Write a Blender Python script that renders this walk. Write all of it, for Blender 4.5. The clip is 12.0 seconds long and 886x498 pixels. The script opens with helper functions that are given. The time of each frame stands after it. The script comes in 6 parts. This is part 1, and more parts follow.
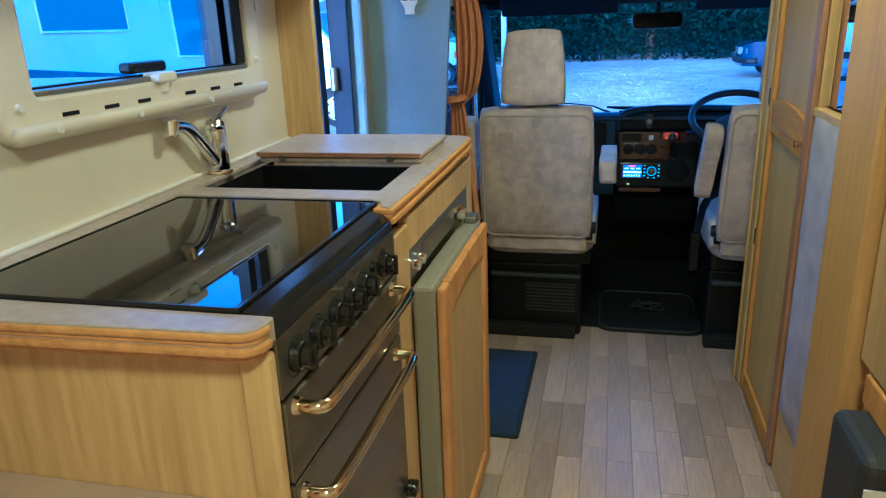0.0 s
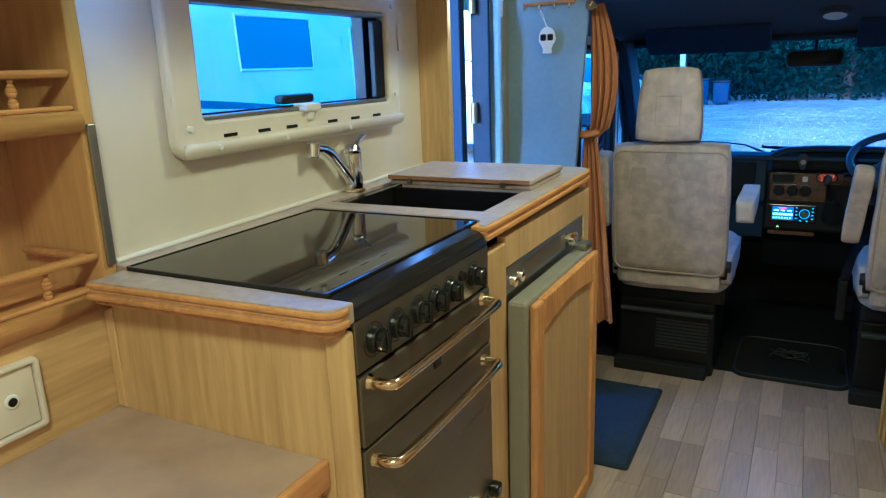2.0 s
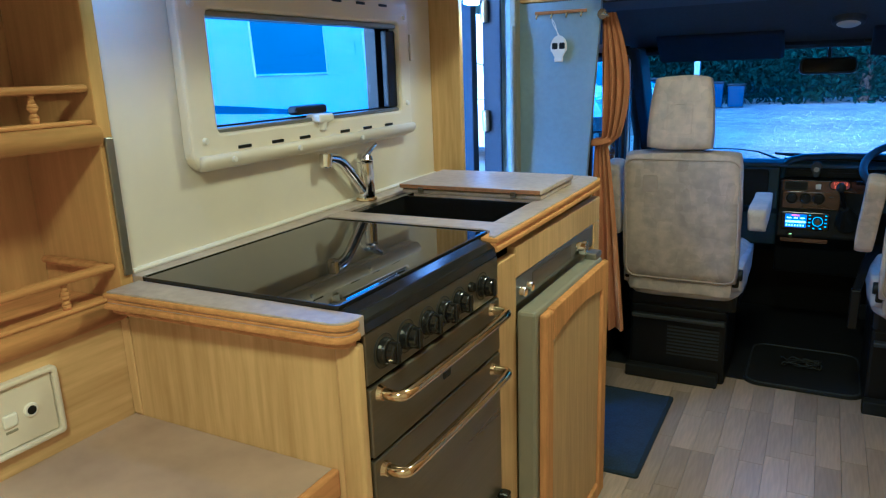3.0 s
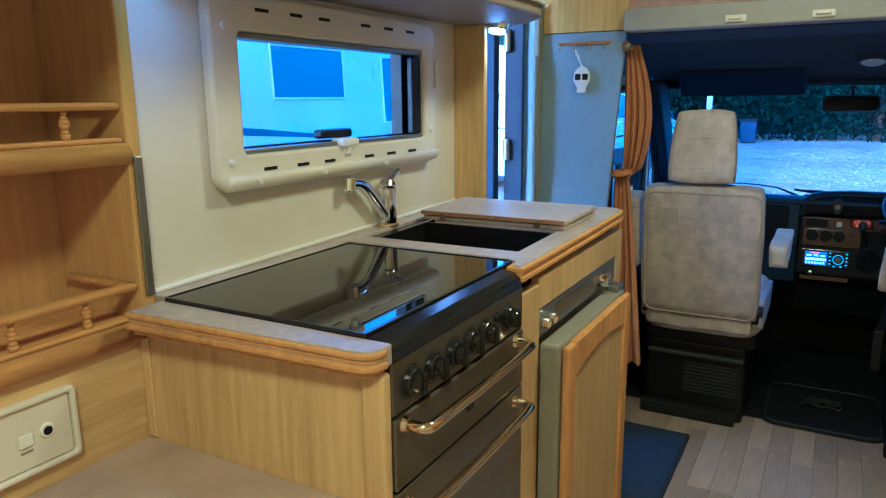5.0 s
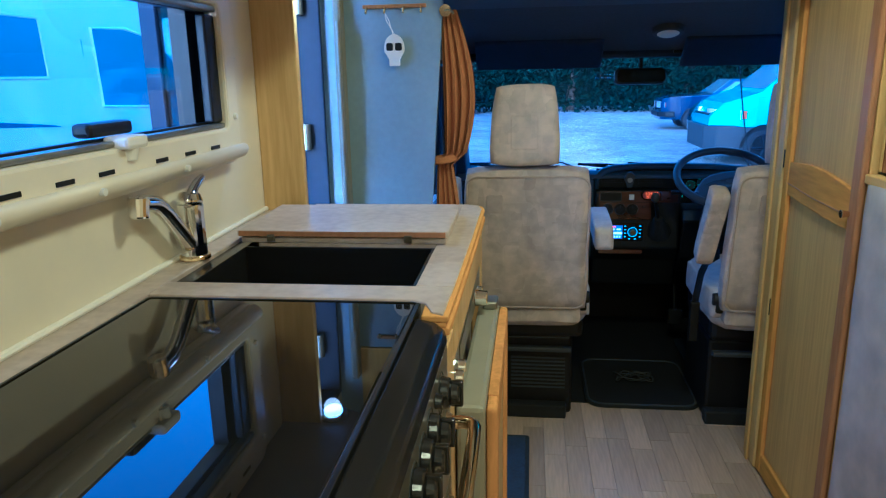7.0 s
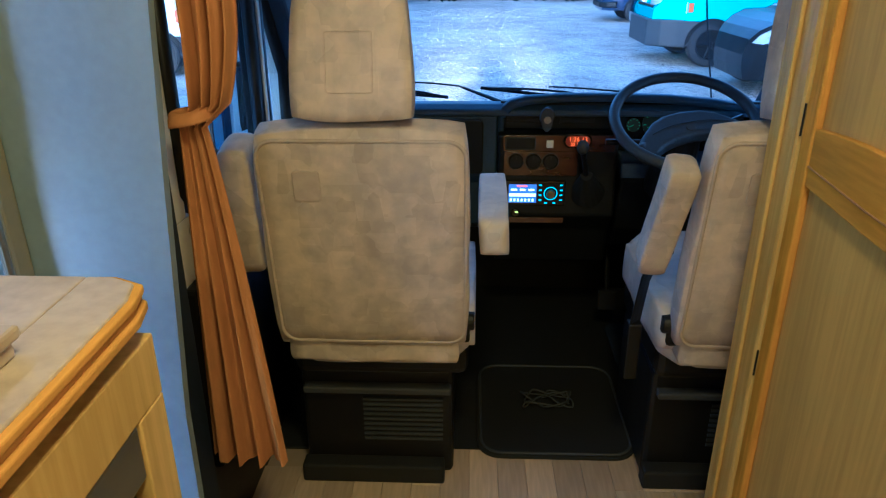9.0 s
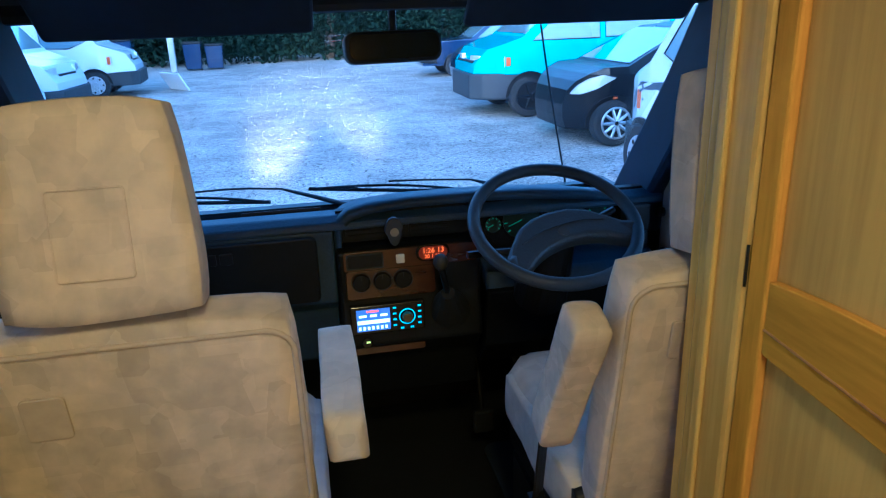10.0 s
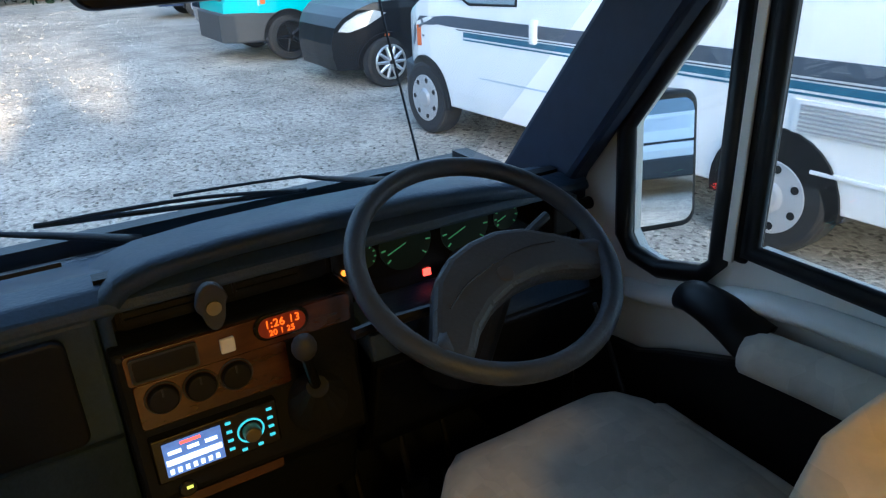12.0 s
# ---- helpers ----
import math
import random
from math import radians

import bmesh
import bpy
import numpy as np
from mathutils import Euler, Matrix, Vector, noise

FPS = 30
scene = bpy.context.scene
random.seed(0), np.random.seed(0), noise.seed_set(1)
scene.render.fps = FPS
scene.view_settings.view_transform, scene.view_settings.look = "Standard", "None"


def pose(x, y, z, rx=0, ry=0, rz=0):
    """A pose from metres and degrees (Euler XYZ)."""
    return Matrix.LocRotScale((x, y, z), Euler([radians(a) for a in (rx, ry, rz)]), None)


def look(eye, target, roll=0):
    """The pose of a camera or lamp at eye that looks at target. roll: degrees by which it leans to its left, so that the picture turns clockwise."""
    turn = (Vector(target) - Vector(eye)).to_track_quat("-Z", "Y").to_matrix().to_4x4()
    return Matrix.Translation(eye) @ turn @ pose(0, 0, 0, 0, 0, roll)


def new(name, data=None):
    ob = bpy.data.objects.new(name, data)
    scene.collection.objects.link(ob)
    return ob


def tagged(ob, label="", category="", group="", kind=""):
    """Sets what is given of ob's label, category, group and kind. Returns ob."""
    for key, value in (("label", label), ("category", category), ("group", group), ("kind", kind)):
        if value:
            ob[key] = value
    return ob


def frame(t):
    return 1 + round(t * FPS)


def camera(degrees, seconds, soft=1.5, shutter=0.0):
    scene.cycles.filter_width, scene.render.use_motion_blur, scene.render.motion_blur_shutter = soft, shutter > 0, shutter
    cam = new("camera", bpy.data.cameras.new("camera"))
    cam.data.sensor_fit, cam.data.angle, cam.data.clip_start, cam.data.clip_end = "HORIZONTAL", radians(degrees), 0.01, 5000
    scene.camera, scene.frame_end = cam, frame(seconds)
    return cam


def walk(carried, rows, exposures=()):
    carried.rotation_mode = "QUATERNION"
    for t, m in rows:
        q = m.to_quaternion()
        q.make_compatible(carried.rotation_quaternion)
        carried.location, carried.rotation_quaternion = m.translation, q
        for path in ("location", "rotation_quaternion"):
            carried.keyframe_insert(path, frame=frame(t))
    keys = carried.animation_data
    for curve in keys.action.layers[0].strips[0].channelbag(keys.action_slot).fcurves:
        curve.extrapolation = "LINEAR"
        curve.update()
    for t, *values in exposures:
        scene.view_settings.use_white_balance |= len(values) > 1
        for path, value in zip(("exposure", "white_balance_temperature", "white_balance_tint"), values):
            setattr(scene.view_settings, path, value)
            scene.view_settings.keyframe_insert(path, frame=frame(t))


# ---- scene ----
cam = camera(64.4, 12.0, soft=1.2)
PATH = [
    (0, (0.045, -0.065, 1.191), (-0.405, 1.786, 0.582), -2.0),
    (0.5, (0.085, -0.095, 1.203), (-0.323, 1.789, 0.669), -1.1),
    (1, (0.174, -0.117, 1.215), (-0.34, 1.762, 0.762), 0.7),
    (1.5, (0.208, -0.131, 1.191), (-0.482, 1.678, 0.688), -0.9),
    (2, (0.203, -0.143, 1.188), (-0.688, 1.577, 0.69), -2.0),
    (2.5, (0.199, -0.15, 1.2), (-0.787, 1.52, 0.709), -1.8),
    (3, (0.212, -0.15, 1.206), (-0.711, 1.555, 0.716), -2.0),
    (3.2, (0.201, -0.144, 1.196), (-0.705, 1.571, 0.709), -2.3),
    (5, (0.176, -0.148, 1.205), (-0.774, 1.562, 0.789), -0.5),
    (5.5, (0.044, -0.12, 1.216), (-0.886, 1.607, 0.827), 1.7),
    (6, (-0.19, -0.057, 1.234), (-0.813, 1.796, 0.813), -0.8),
    (6.5, (-0.231, 0.022, 1.223), (-0.622, 1.935, 0.788), 0.0),
    (7, (-0.196, 0.172, 1.2), (-0.439, 2.097, 0.716), -1.1),
    (7.2, (-0.161, 0.246, 1.203), (-0.407, 2.154, 0.656), 0.3),
    (8.8, (-0.032, 1.057, 1.16), (-0.084, 2.91, 0.409), -4.3),
    (9, (-0.007, 1.128, 1.188), (-0.081, 2.973, 0.417), -0.2),
    (9.5, (0.049, 1.324, 1.209), (0.116, 3.188, 0.489), -1.8),
    (10, (0.019, 1.547, 1.24), (0.383, 3.406, 0.598), -1.9),
    (10.5, (0.053, 1.823, 1.211), (0.464, 3.659, 0.535), -3.9),
    (11, (0.088, 2.019, 1.206), (0.365, 3.853, 0.457), -2.6),
    (11.5, (0.06, 2.144, 1.204), (0.763, 3.865, 0.467), -4.8),
    (12, (0.057, 2.22, 1.198), (0.98, 3.793, 0.379), -2.3),
]
LIGHT = [(0, 2.48, 3180), (7.0, 2.46, 3180), (9.0, 2.62, 3850), (9.5, 2.75, 4050), (10.0, 2.57, 3900), (10.5, 2.5, 4000), (11.0, 2.58, 5000), (11.5, 2.54, 5700), (12, 2.54, 5700)]
walk(cam, [(t, look(eye, target, roll)) for t, eye, target, roll in PATH], [(t, stops, kelvin, 10) for t, stops, kelvin in LIGHT])

# ---- world, sun and lamps ----
world = bpy.data.worlds.new("dusk")
scene.world = world
world.use_nodes = True
wn = world.node_tree.nodes
sky = wn.new("ShaderNodeTexSky")
sky.sky_type, sky.sun_disc = "NISHITA", False
sky.sun_elevation, sky.sun_rotation = radians(14), radians(200)
world.node_tree.links.new(sky.outputs[0], wn["Background"].inputs[0])
wn["Background"].inputs[1].default_value = 0.15


def lamp(name, kind, energy, colour, m, angle=0.0, size=0.0, cone=0.0, soft=0.02):
    data = bpy.data.lights.new(name, kind)
    data.energy, data.color = energy, colour
    if kind == "SUN":
        data.angle = angle
    if kind == "AREA":
        data.shape, data.size = "DISK", size
    if kind == "SPOT":
        data.spot_size, data.spot_blend, data.shadow_soft_size = cone, 1.0, soft
    ob = new(name, data)
    ob.matrix_world = m
    return ob


lamp("sun", "SUN", 0.5, (1.0, 0.96, 0.92), look((0, 0, 10), (1.7, 5, 8.5)), angle=radians(40))
WARM, COOL = (1.0, 0.605, 0.115), (1.0, 0.78, 0.5)
# Two warm ceiling lamps, unseen, added to light the living space.
lamp("ceiling_lamp", "AREA", 4.3, WARM, look((0.15, -0.35, 1.88), (0.15, -0.34, 0)), size=0.28)
lamp("ceiling_lamp_front", "AREA", 2.1, WARM, look((0.12, 1.3, 1.88), (0.12, 1.31, 0)), size=0.2)
lamp("spot_front", "SPOT", 0.5, COOL, look((-0.655, 1.658, 1.372), (-0.655, 1.5, 0.7)), cone=radians(110))
# The back spot is assumed: unseen, added to brighten the wall by the alcove.
lamp("spot_back", "SPOT", 0.10, COOL, look((-0.68, 0.623, 1.372), (-0.68, 0.5, 0.7)), cone=radians(110))
for hx, aim in ((-0.42, (-0.28, 15.0, -0.48)), (0.82, (1.0, 22.0, -0.48))):
    lamp("headlamp_beam", "SPOT", 6200, (1.0, 0.68, 0.36), look((hx, 4.35, 0.2), aim), cone=radians(9.5), soft=0.1)


# ---- materials ----
def material(name, base, rough=0.5, metal=0.0, vary=0.15, scale=20.0, stretch=(1, 1, 1), bump=0.0, second=None, coat=0.0, random_tint=0.0, stain=0.0, emit=0.0, spec=0.5, spread=0.12):
    m = bpy.data.materials.new(name)
    m.use_nodes = True
    n, k = m.node_tree.nodes, m.node_tree.links
    b = n["Principled BSDF"]
    b.inputs["Roughness"].default_value, b.inputs["Metallic"].default_value = rough, metal
    b.inputs["Coat Weight"].default_value, b.inputs["Specular IOR Level"].default_value = coat, spec
    coord, mapping = n.new("ShaderNodeTexCoord"), n.new("ShaderNodeMapping")
    mapping.inputs["Scale"].default_value = stretch
    k.new(coord.outputs["Object"], mapping.inputs[0])
    fine, broad = n.new("ShaderNodeTexNoise"), n.new("ShaderNodeTexNoise")
    fine.inputs["Scale"].default_value, fine.inputs["Detail"].default_value = scale, 6
    broad.inputs["Scale"].default_value, broad.inputs["Detail"].default_value = scale * 0.13, 3
    k.new(mapping.outputs[0], fine.inputs[0]), k.new(mapping.outputs[0], broad.inputs[0])
    both = n.new("ShaderNodeMath")
    both.operation = "ADD"
    k.new(fine.outputs[0], both.inputs[0]), k.new(broad.outputs[0], both.inputs[1])
    ramp = n.new("ShaderNodeValToRGB")
    dark = second or tuple(c * (1 - vary) for c in base)
    ramp.color_ramp.elements[0].color, ramp.color_ramp.elements[1].color = (*dark, 1), (*base, 1)
    ramp.color_ramp.elements[0].position, ramp.color_ramp.elements[1].position = 0.5 - spread, 0.5 + spread
    half = n.new("ShaderNodeMath")
    half.operation = "MULTIPLY"
    half.inputs[1].default_value = 0.5
    k.new(both.outputs[0], half.inputs[0]), k.new(half.outputs[0], ramp.inputs[0])
    colour = ramp.outputs[0]
    if random_tint:
        info, hue = n.new("ShaderNodeObjectInfo"), n.new("ShaderNodeHueSaturation")
        span = n.new("ShaderNodeMapRange")
        span.inputs[3].default_value, span.inputs[4].default_value = 1 - random_tint, 1 + random_tint
        k.new(info.outputs["Random"], span.inputs[0]), k.new(span.outputs[0], hue.inputs["Value"]), k.new(colour, hue.inputs["Color"])
        colour = hue.outputs[0]
    k.new(colour, b.inputs["Base Color"])
    wear = n.new("ShaderNodeMapRange")
    wear.inputs[3].default_value, wear.inputs[4].default_value = max(0.02, rough - 0.08 - stain), min(1, rough + 0.08 + stain)
    k.new(broad.outputs[0], wear.inputs[0]), k.new(wear.outputs[0], b.inputs["Roughness"])
    if bump:
        node = n.new("ShaderNodeBump")
        node.inputs["Strength"].default_value, node.inputs["Distance"].default_value = bump, 0.004
        k.new(fine.outputs[0], node.inputs["Height"]), k.new(node.outputs[0], b.inputs["Normal"])
    if emit:
        b.inputs["Emission Color"].default_value, b.inputs["Emission Strength"].default_value = (*base, 1), emit
    return m


def glass(name, tint=(1, 1, 1), shine=0.06):
    m = bpy.data.materials.new(name)
    m.use_nodes = True
    n, k = m.node_tree.nodes, m.node_tree.links
    clear, gloss, mix = n.new("ShaderNodeBsdfTransparent"), n.new("ShaderNodeBsdfGlossy"), n.new("ShaderNodeMixShader")
    clear.inputs[0].default_value = (*tint, 1)
    gloss.inputs["Roughness"].default_value = 0.0
    mix.inputs[0].default_value = shine
    k.new(clear.outputs[0], mix.inputs[1]), k.new(gloss.outputs[0], mix.inputs[2])
    k.new(mix.outputs[0], n["Material Output"].inputs[0])
    return m


OAK = material("oak_veneer_upright", (0.67, 0.465, 0.090), 0.45, second=(0.49, 0.325, 0.042), scale=30, stretch=(3, 3, 0.22), bump=0.12, spec=0.25)
OAK_Y = material("oak_veneer_lengthwise", (0.67, 0.465, 0.090), 0.45, second=(0.49, 0.325, 0.042), scale=30, stretch=(3, 0.22, 3), bump=0.12, spec=0.25)
ALCOVE = material("oak_foil_alcove", (0.60, 0.365, 0.020), 0.45, vary=0.2, scale=30, stretch=(3, 3, 0.2), bump=0.08, spec=0.2)
TRIM = material("solid_oak_trim", (0.65, 0.335, 0.002), 0.60, vary=0.3, scale=34, stretch=(3, 3, 0.3), bump=0.1, spec=0.08)
TRIM_Y = material("solid_oak_trim_lengthwise", (0.62, 0.330, 0.004), 0.58, vary=0.3, scale=34, stretch=(3, 0.3, 3), bump=0.1, spec=0.08)
BROWN = material("brown_edge_wood", (0.40, 0.21, 0.06), 0.35, vary=0.3, scale=34, stretch=(3, 3, 0.3), bump=0.1, spec=0.08)
DOORFACE = material("pale_oak_door_veneer", (0.60, 0.405, 0.066), 0.55, vary=0.22, scale=32, stretch=(3.5, 3.5, 0.2), bump=0.1, spec=0.12)
PLANK = material("pale_laminate_plank", (0.56, 0.43, 0.27), 0.34, vary=0.24, scale=30, stretch=(4, 0.35, 4), bump=0.05, random_tint=0.24)
JOINT = material("plank_joint", (0.34, 0.26, 0.16), 0.6)
WORKTOP = material("speckled_grey_beige_laminate", (0.50, 0.42, 0.33), 0.34, second=(0.36, 0.29, 0.22), scale=55, bump=0.04)
WALLBOARD = material("cream_wallboard", (0.74, 0.675, 0.50), 0.45, vary=0.05, scale=14, bump=0.04)
FRAMEWHITE = material("cream_window_plastic", (0.76, 0.695, 0.53), 0.38, vary=0.05, scale=18)
SEALER = material("white_sealant", (0.8, 0.77, 0.7), 0.4, vary=0.05)
BLUEWALL = material("grey_blue_textured_board", (0.26, 0.34, 0.44), 0.6, vary=0.1, scale=60, bump=0.12)
GREYLEDGE = material("pale_grey_vinyl", (0.35, 0.34, 0.30), 0.5, vary=0.1, scale=25, bump=0.05)
CEILING = material("cream_ceiling_board", (0.70, 0.66, 0.58), 0.55, vary=0.06, scale=20)
LOCKERGREY = material("taupe_locker_foil", (0.30, 0.25, 0.19), 0.45, vary=0.1, scale=20, stretch=(1, 0.3, 1))
HEADLINING = material("charcoal_headlining", (0.05, 0.054, 0.06), 0.85, vary=0.2, scale=90, bump=0.1)
NAVY = material("navy_trim", (0.015, 0.025, 0.052), 0.6, vary=0.2, scale=40, spec=0.3)
STEEL = material("brushed_dark_steel", (0.21, 0.185, 0.115), 0.32, 0.75, vary=0.12, scale=60, stretch=(1, 0.1, 4), stain=0.05)
CHROME = material("chrome", (0.85, 0.85, 0.86), 0.06, 1.0, vary=0.03)
BRASS = material("brass_tinted_chrome", (0.82, 0.68, 0.32), 0.12, 1.0, vary=0.08)
ALU = material("anodised_aluminium", (0.33, 0.32, 0.25), 0.38, 0.9, vary=0.12, scale=40, stretch=(1, 0.2, 1))
BLACKGLASS = material("black_hob_glass", (0.008, 0.008, 0.008), 0.03, vary=0.1, spec=0.6)
BLACKGLOSS = material("black_enamel", (0.012, 0.012, 0.013), 0.18, vary=0.1)
BLACK = material("black_moulded_plastic", (0.007, 0.007, 0.008), 0.45, vary=0.25, scale=60, bump=0.06, spec=0.3)
RUBBER = material("black_rubber", (0.006, 0.0065, 0.0075), 0.8, vary=0.3, scale=50, bump=0.15)
TAUPE = material("taupe_fridge_plastic", (0.27, 0.255, 0.17), 0.45, vary=0.08, scale=25)
CREAMPLASTIC = material("ivory_socket_plastic", (0.72, 0.66, 0.52), 0.35, vary=0.05)
BENCHBOARD = material("worn_bare_chipboard", (0.52, 0.40, 0.26), 0.62, second=(0.36, 0.27, 0.18), scale=9, bump=0.15)
BLUEMAT = material("navy_carpet_mat", (0.035, 0.055, 0.10), 0.95, vary=0.35, scale=160, bump=0.6)
MATEDGE = material("dark_mat_edging", (0.02, 0.03, 0.045), 0.8, vary=0.2, scale=60)
FABRIC = material("beige_patterned_velour", (0.60, 0.495, 0.37), 0.92, second=(0.43, 0.365, 0.29), scale=24, bump=0.35, spread=0.09)
PIPING = material("beige_piping", (0.46, 0.38, 0.29), 0.9, vary=0.15, scale=60)
# Paler copy of the seat velour, with the cab daylight put into its colour.
FABRIC_DAYLIT = material("seat_velour_daylit_tone", (0.62, 0.55, 0.45), 0.92, vary=0.18, scale=30, bump=0.3)
QUILT = material("pale_mottled_upholstery", (0.58, 0.53, 0.46), 0.85, second=(0.38, 0.35, 0.31), scale=12, bump=0.4)
CURTAIN = material("terracotta_curtain", (0.50, 0.215, 0.016), 0.9, vary=0.2, scale=60, stretch=(1, 1, 0.3), bump=0.2)
FLORAL = material("faded_floral_mattress_edge", (0.52, 0.42, 0.34), 0.9, second=(0.40, 0.22, 0.16), scale=26, bump=0.3)
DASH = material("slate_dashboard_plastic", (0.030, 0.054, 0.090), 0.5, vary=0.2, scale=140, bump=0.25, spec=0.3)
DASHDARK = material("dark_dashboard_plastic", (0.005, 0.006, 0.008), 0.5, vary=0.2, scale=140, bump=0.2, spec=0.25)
WALNUT = material("walnut_effect_facia", (0.095, 0.030, 0.011), 0.2, second=(0.04, 0.013, 0.006), scale=26, stretch=(0.5, 1, 2), coat=0.6)
WHEELGREY = material("grey_steering_wheel_skin", (0.036, 0.046, 0.060), 0.5, vary=0.15, scale=160, bump=0.2, spec=0.35)
CABWHITE = material("white_cab_metal", (0.76, 0.75, 0.70), 0.32, vary=0.06, scale=12, coat=0.3)
VAN_WHITE = material("white_vehicle_paint", (0.74, 0.76, 0.78), 0.25, vary=0.05, scale=2.5, coat=0.5)
VAN_TURQ = material("turquoise_vehicle_paint", (0.02, 0.42, 0.44), 0.22, vary=0.05, scale=2.5, coat=0.6)
CAR_BLACK = material("black_vehicle_paint", (0.008, 0.009, 0.011), 0.3, vary=0.1, scale=2.5, spec=0.22)
CAR_BLUE = material("dark_blue_vehicle_paint", (0.015, 0.03, 0.08), 0.2, vary=0.1, scale=2.5, coat=0.8)
GREYBUMPER = material("grey_bumper_plastic", (0.034, 0.037, 0.042), 0.65, vary=0.15, scale=20)
DARKGLASS = material("dark_vehicle_glass", (0.20, 0.27, 0.32), 0.06, vary=0.1, coat=1.0)
TYRE = material("tyre_rubber", (0.02, 0.02, 0.021), 0.8, vary=0.3, scale=30, bump=0.2)
SILVER = material("silver_wheel_metal", (0.62, 0.62, 0.62), 0.3, 0.85, vary=0.1)
WHEELTRIM = material("grey_wheel_trim", (0.42, 0.43, 0.45), 0.35, 0.3, vary=0.1)
LENS = material("clear_lamp_lens", (0.72, 0.76, 0.78), 0.08, 0.35, vary=0.1, coat=1.0)
AMBERLENS = material("amber_lamp_lens", (0.6, 0.12, 0.03), 0.2, vary=0.1, coat=0.5)
STRIPE = material("slate_body_stripe", (0.06, 0.08, 0.11), 0.35, vary=0.1)
STRIPE2 = material("teal_body_stripe", (0.02, 0.12, 0.2), 0.35, vary=0.1)
LETTER = material("grey_lettering", (0.38, 0.47, 0.54), 0.5)


def patchwork(m, size, low, high):
    """A woven pattern of overlapping squarish patches, paler and darker."""
    n, k = m.node_tree.nodes, m.node_tree.links
    b, coord = n["Principled BSDF"], n["Texture Coordinate"]
    colour = b.inputs["Base Color"].links[0].from_socket
    for scale in (size, size * 1.9):
        cells, span, mix = n.new("ShaderNodeTexVoronoi"), n.new("ShaderNodeMapRange"), n.new("ShaderNodeMix")
        cells.distance = "CHEBYCHEV"
        cells.inputs["Scale"].default_value = scale
        span.inputs[3].default_value, span.inputs[4].default_value = low, high
        mix.data_type, mix.blend_type = "RGBA", "MULTIPLY"
        mix.inputs["Factor"].default_value = 1.0
        k.new(coord.outputs["Object"], cells.inputs["Vector"]), k.new(cells.outputs["Color"], span.inputs[0])
        k.new(colour, mix.inputs["A"]), k.new(span.outputs[0], mix.inputs["B"])
        colour = mix.outputs["Result"]
    k.new(colour, b.inputs["Base Color"])


patchwork(FABRIC, 13, 0.86, 1.08)
patchwork(FABRIC_DAYLIT, 11, 0.90, 1.05)


def pebbles(name, per_island):
    """Mixed stones: each cell or island its own grey, over broad damp and pale patches."""
    m = material(name, (0.42, 0.385, 0.335), 0.88, second=(0.26, 0.24, 0.21), scale=1.6, spread=0.10, spec=0.15)
    n, k = m.node_tree.nodes, m.node_tree.links
    b, coord = n["Principled BSDF"], n["Texture Coordinate"]
    cells, ramp, mix = n.new("ShaderNodeTexVoronoi"), n.new("ShaderNodeValToRGB"), n.new("ShaderNodeMix")
    cells.inputs["Scale"].default_value = 38
    k.new(coord.outputs["Object"], cells.inputs["Vector"])
    ramp.color_ramp.elements[0].color, ramp.color_ramp.elements[1].color = (0.12, 0.115, 0.11, 1), (1.0, 0.98, 0.95, 1)
    mid = ramp.color_ramp.elements.new(0.35)
    mid.color = (0.66, 0.645, 0.625, 1)
    if per_island:
        k.new(n.new("ShaderNodeNewGeometry").outputs["Random Per Island"], ramp.inputs[0])
    else:
        k.new(cells.outputs["Color"], ramp.inputs[0])
    mix.data_type, mix.blend_type = "RGBA", "MULTIPLY"
    mix.inputs["Factor"].default_value = 1.0
    base = b.inputs["Base Color"].links[0].from_socket
    k.new(base, mix.inputs["A"]), k.new(ramp.outputs[0], mix.inputs["B"])
    bright = n.new("ShaderNodeHueSaturation")
    bright.inputs["Value"].default_value = 1.55
    k.new(mix.outputs["Result"], bright.inputs["Color"]), k.new(bright.outputs[0], b.inputs["Base Color"])
    relief = n.new("ShaderNodeBump")
    relief.invert = True
    relief.inputs["Strength"].default_value, relief.inputs["Distance"].default_value = 0.65, 0.010
    k.new(cells.outputs["Distance"], relief.inputs["Height"]), k.new(relief.outputs[0], b.inputs["Normal"])
    return m


GRAVEL = pebbles("pale_gravel", False)
STONES = pebbles("gravel_stones", True)
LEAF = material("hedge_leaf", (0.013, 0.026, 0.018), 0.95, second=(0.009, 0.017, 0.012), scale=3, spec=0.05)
BARK = material("bark", (0.08, 0.06, 0.045), 0.9, vary=0.3, scale=12, bump=0.5)
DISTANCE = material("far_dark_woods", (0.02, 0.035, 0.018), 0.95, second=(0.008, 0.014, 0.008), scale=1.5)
WINDOW = glass("window_acrylic", (0.93, 0.96, 0.97))
TINTED = glass("tinted_door_glass", (0.32, 0.42, 0.48))
SCREEN = glass("windscreen_glass", (0.93, 0.96, 0.96))
MIRROR = material("mirror_silver", (0.85, 0.87, 0.88), 0.02, 1.0, vary=0.01)
for shiny in (MIRROR, BLACKGLASS):
    rough_in = shiny.node_tree.nodes["Principled BSDF"].inputs["Roughness"]
    shiny.node_tree.links.remove(rough_in.links[0])
    rough_in.default_value = 0.015
LED_WHITE = material("led_white", (0.85, 0.93, 1.0), 0.4, emit=3, vary=0.01)
LED_ORANGE = material("orange_display", (1.0, 0.14, 0.005), 0.4, emit=0.26, vary=0.01)
LED_BLUE = material("blue_display", (0.25, 0.55, 1.0), 0.4, emit=0.2, vary=0.01)
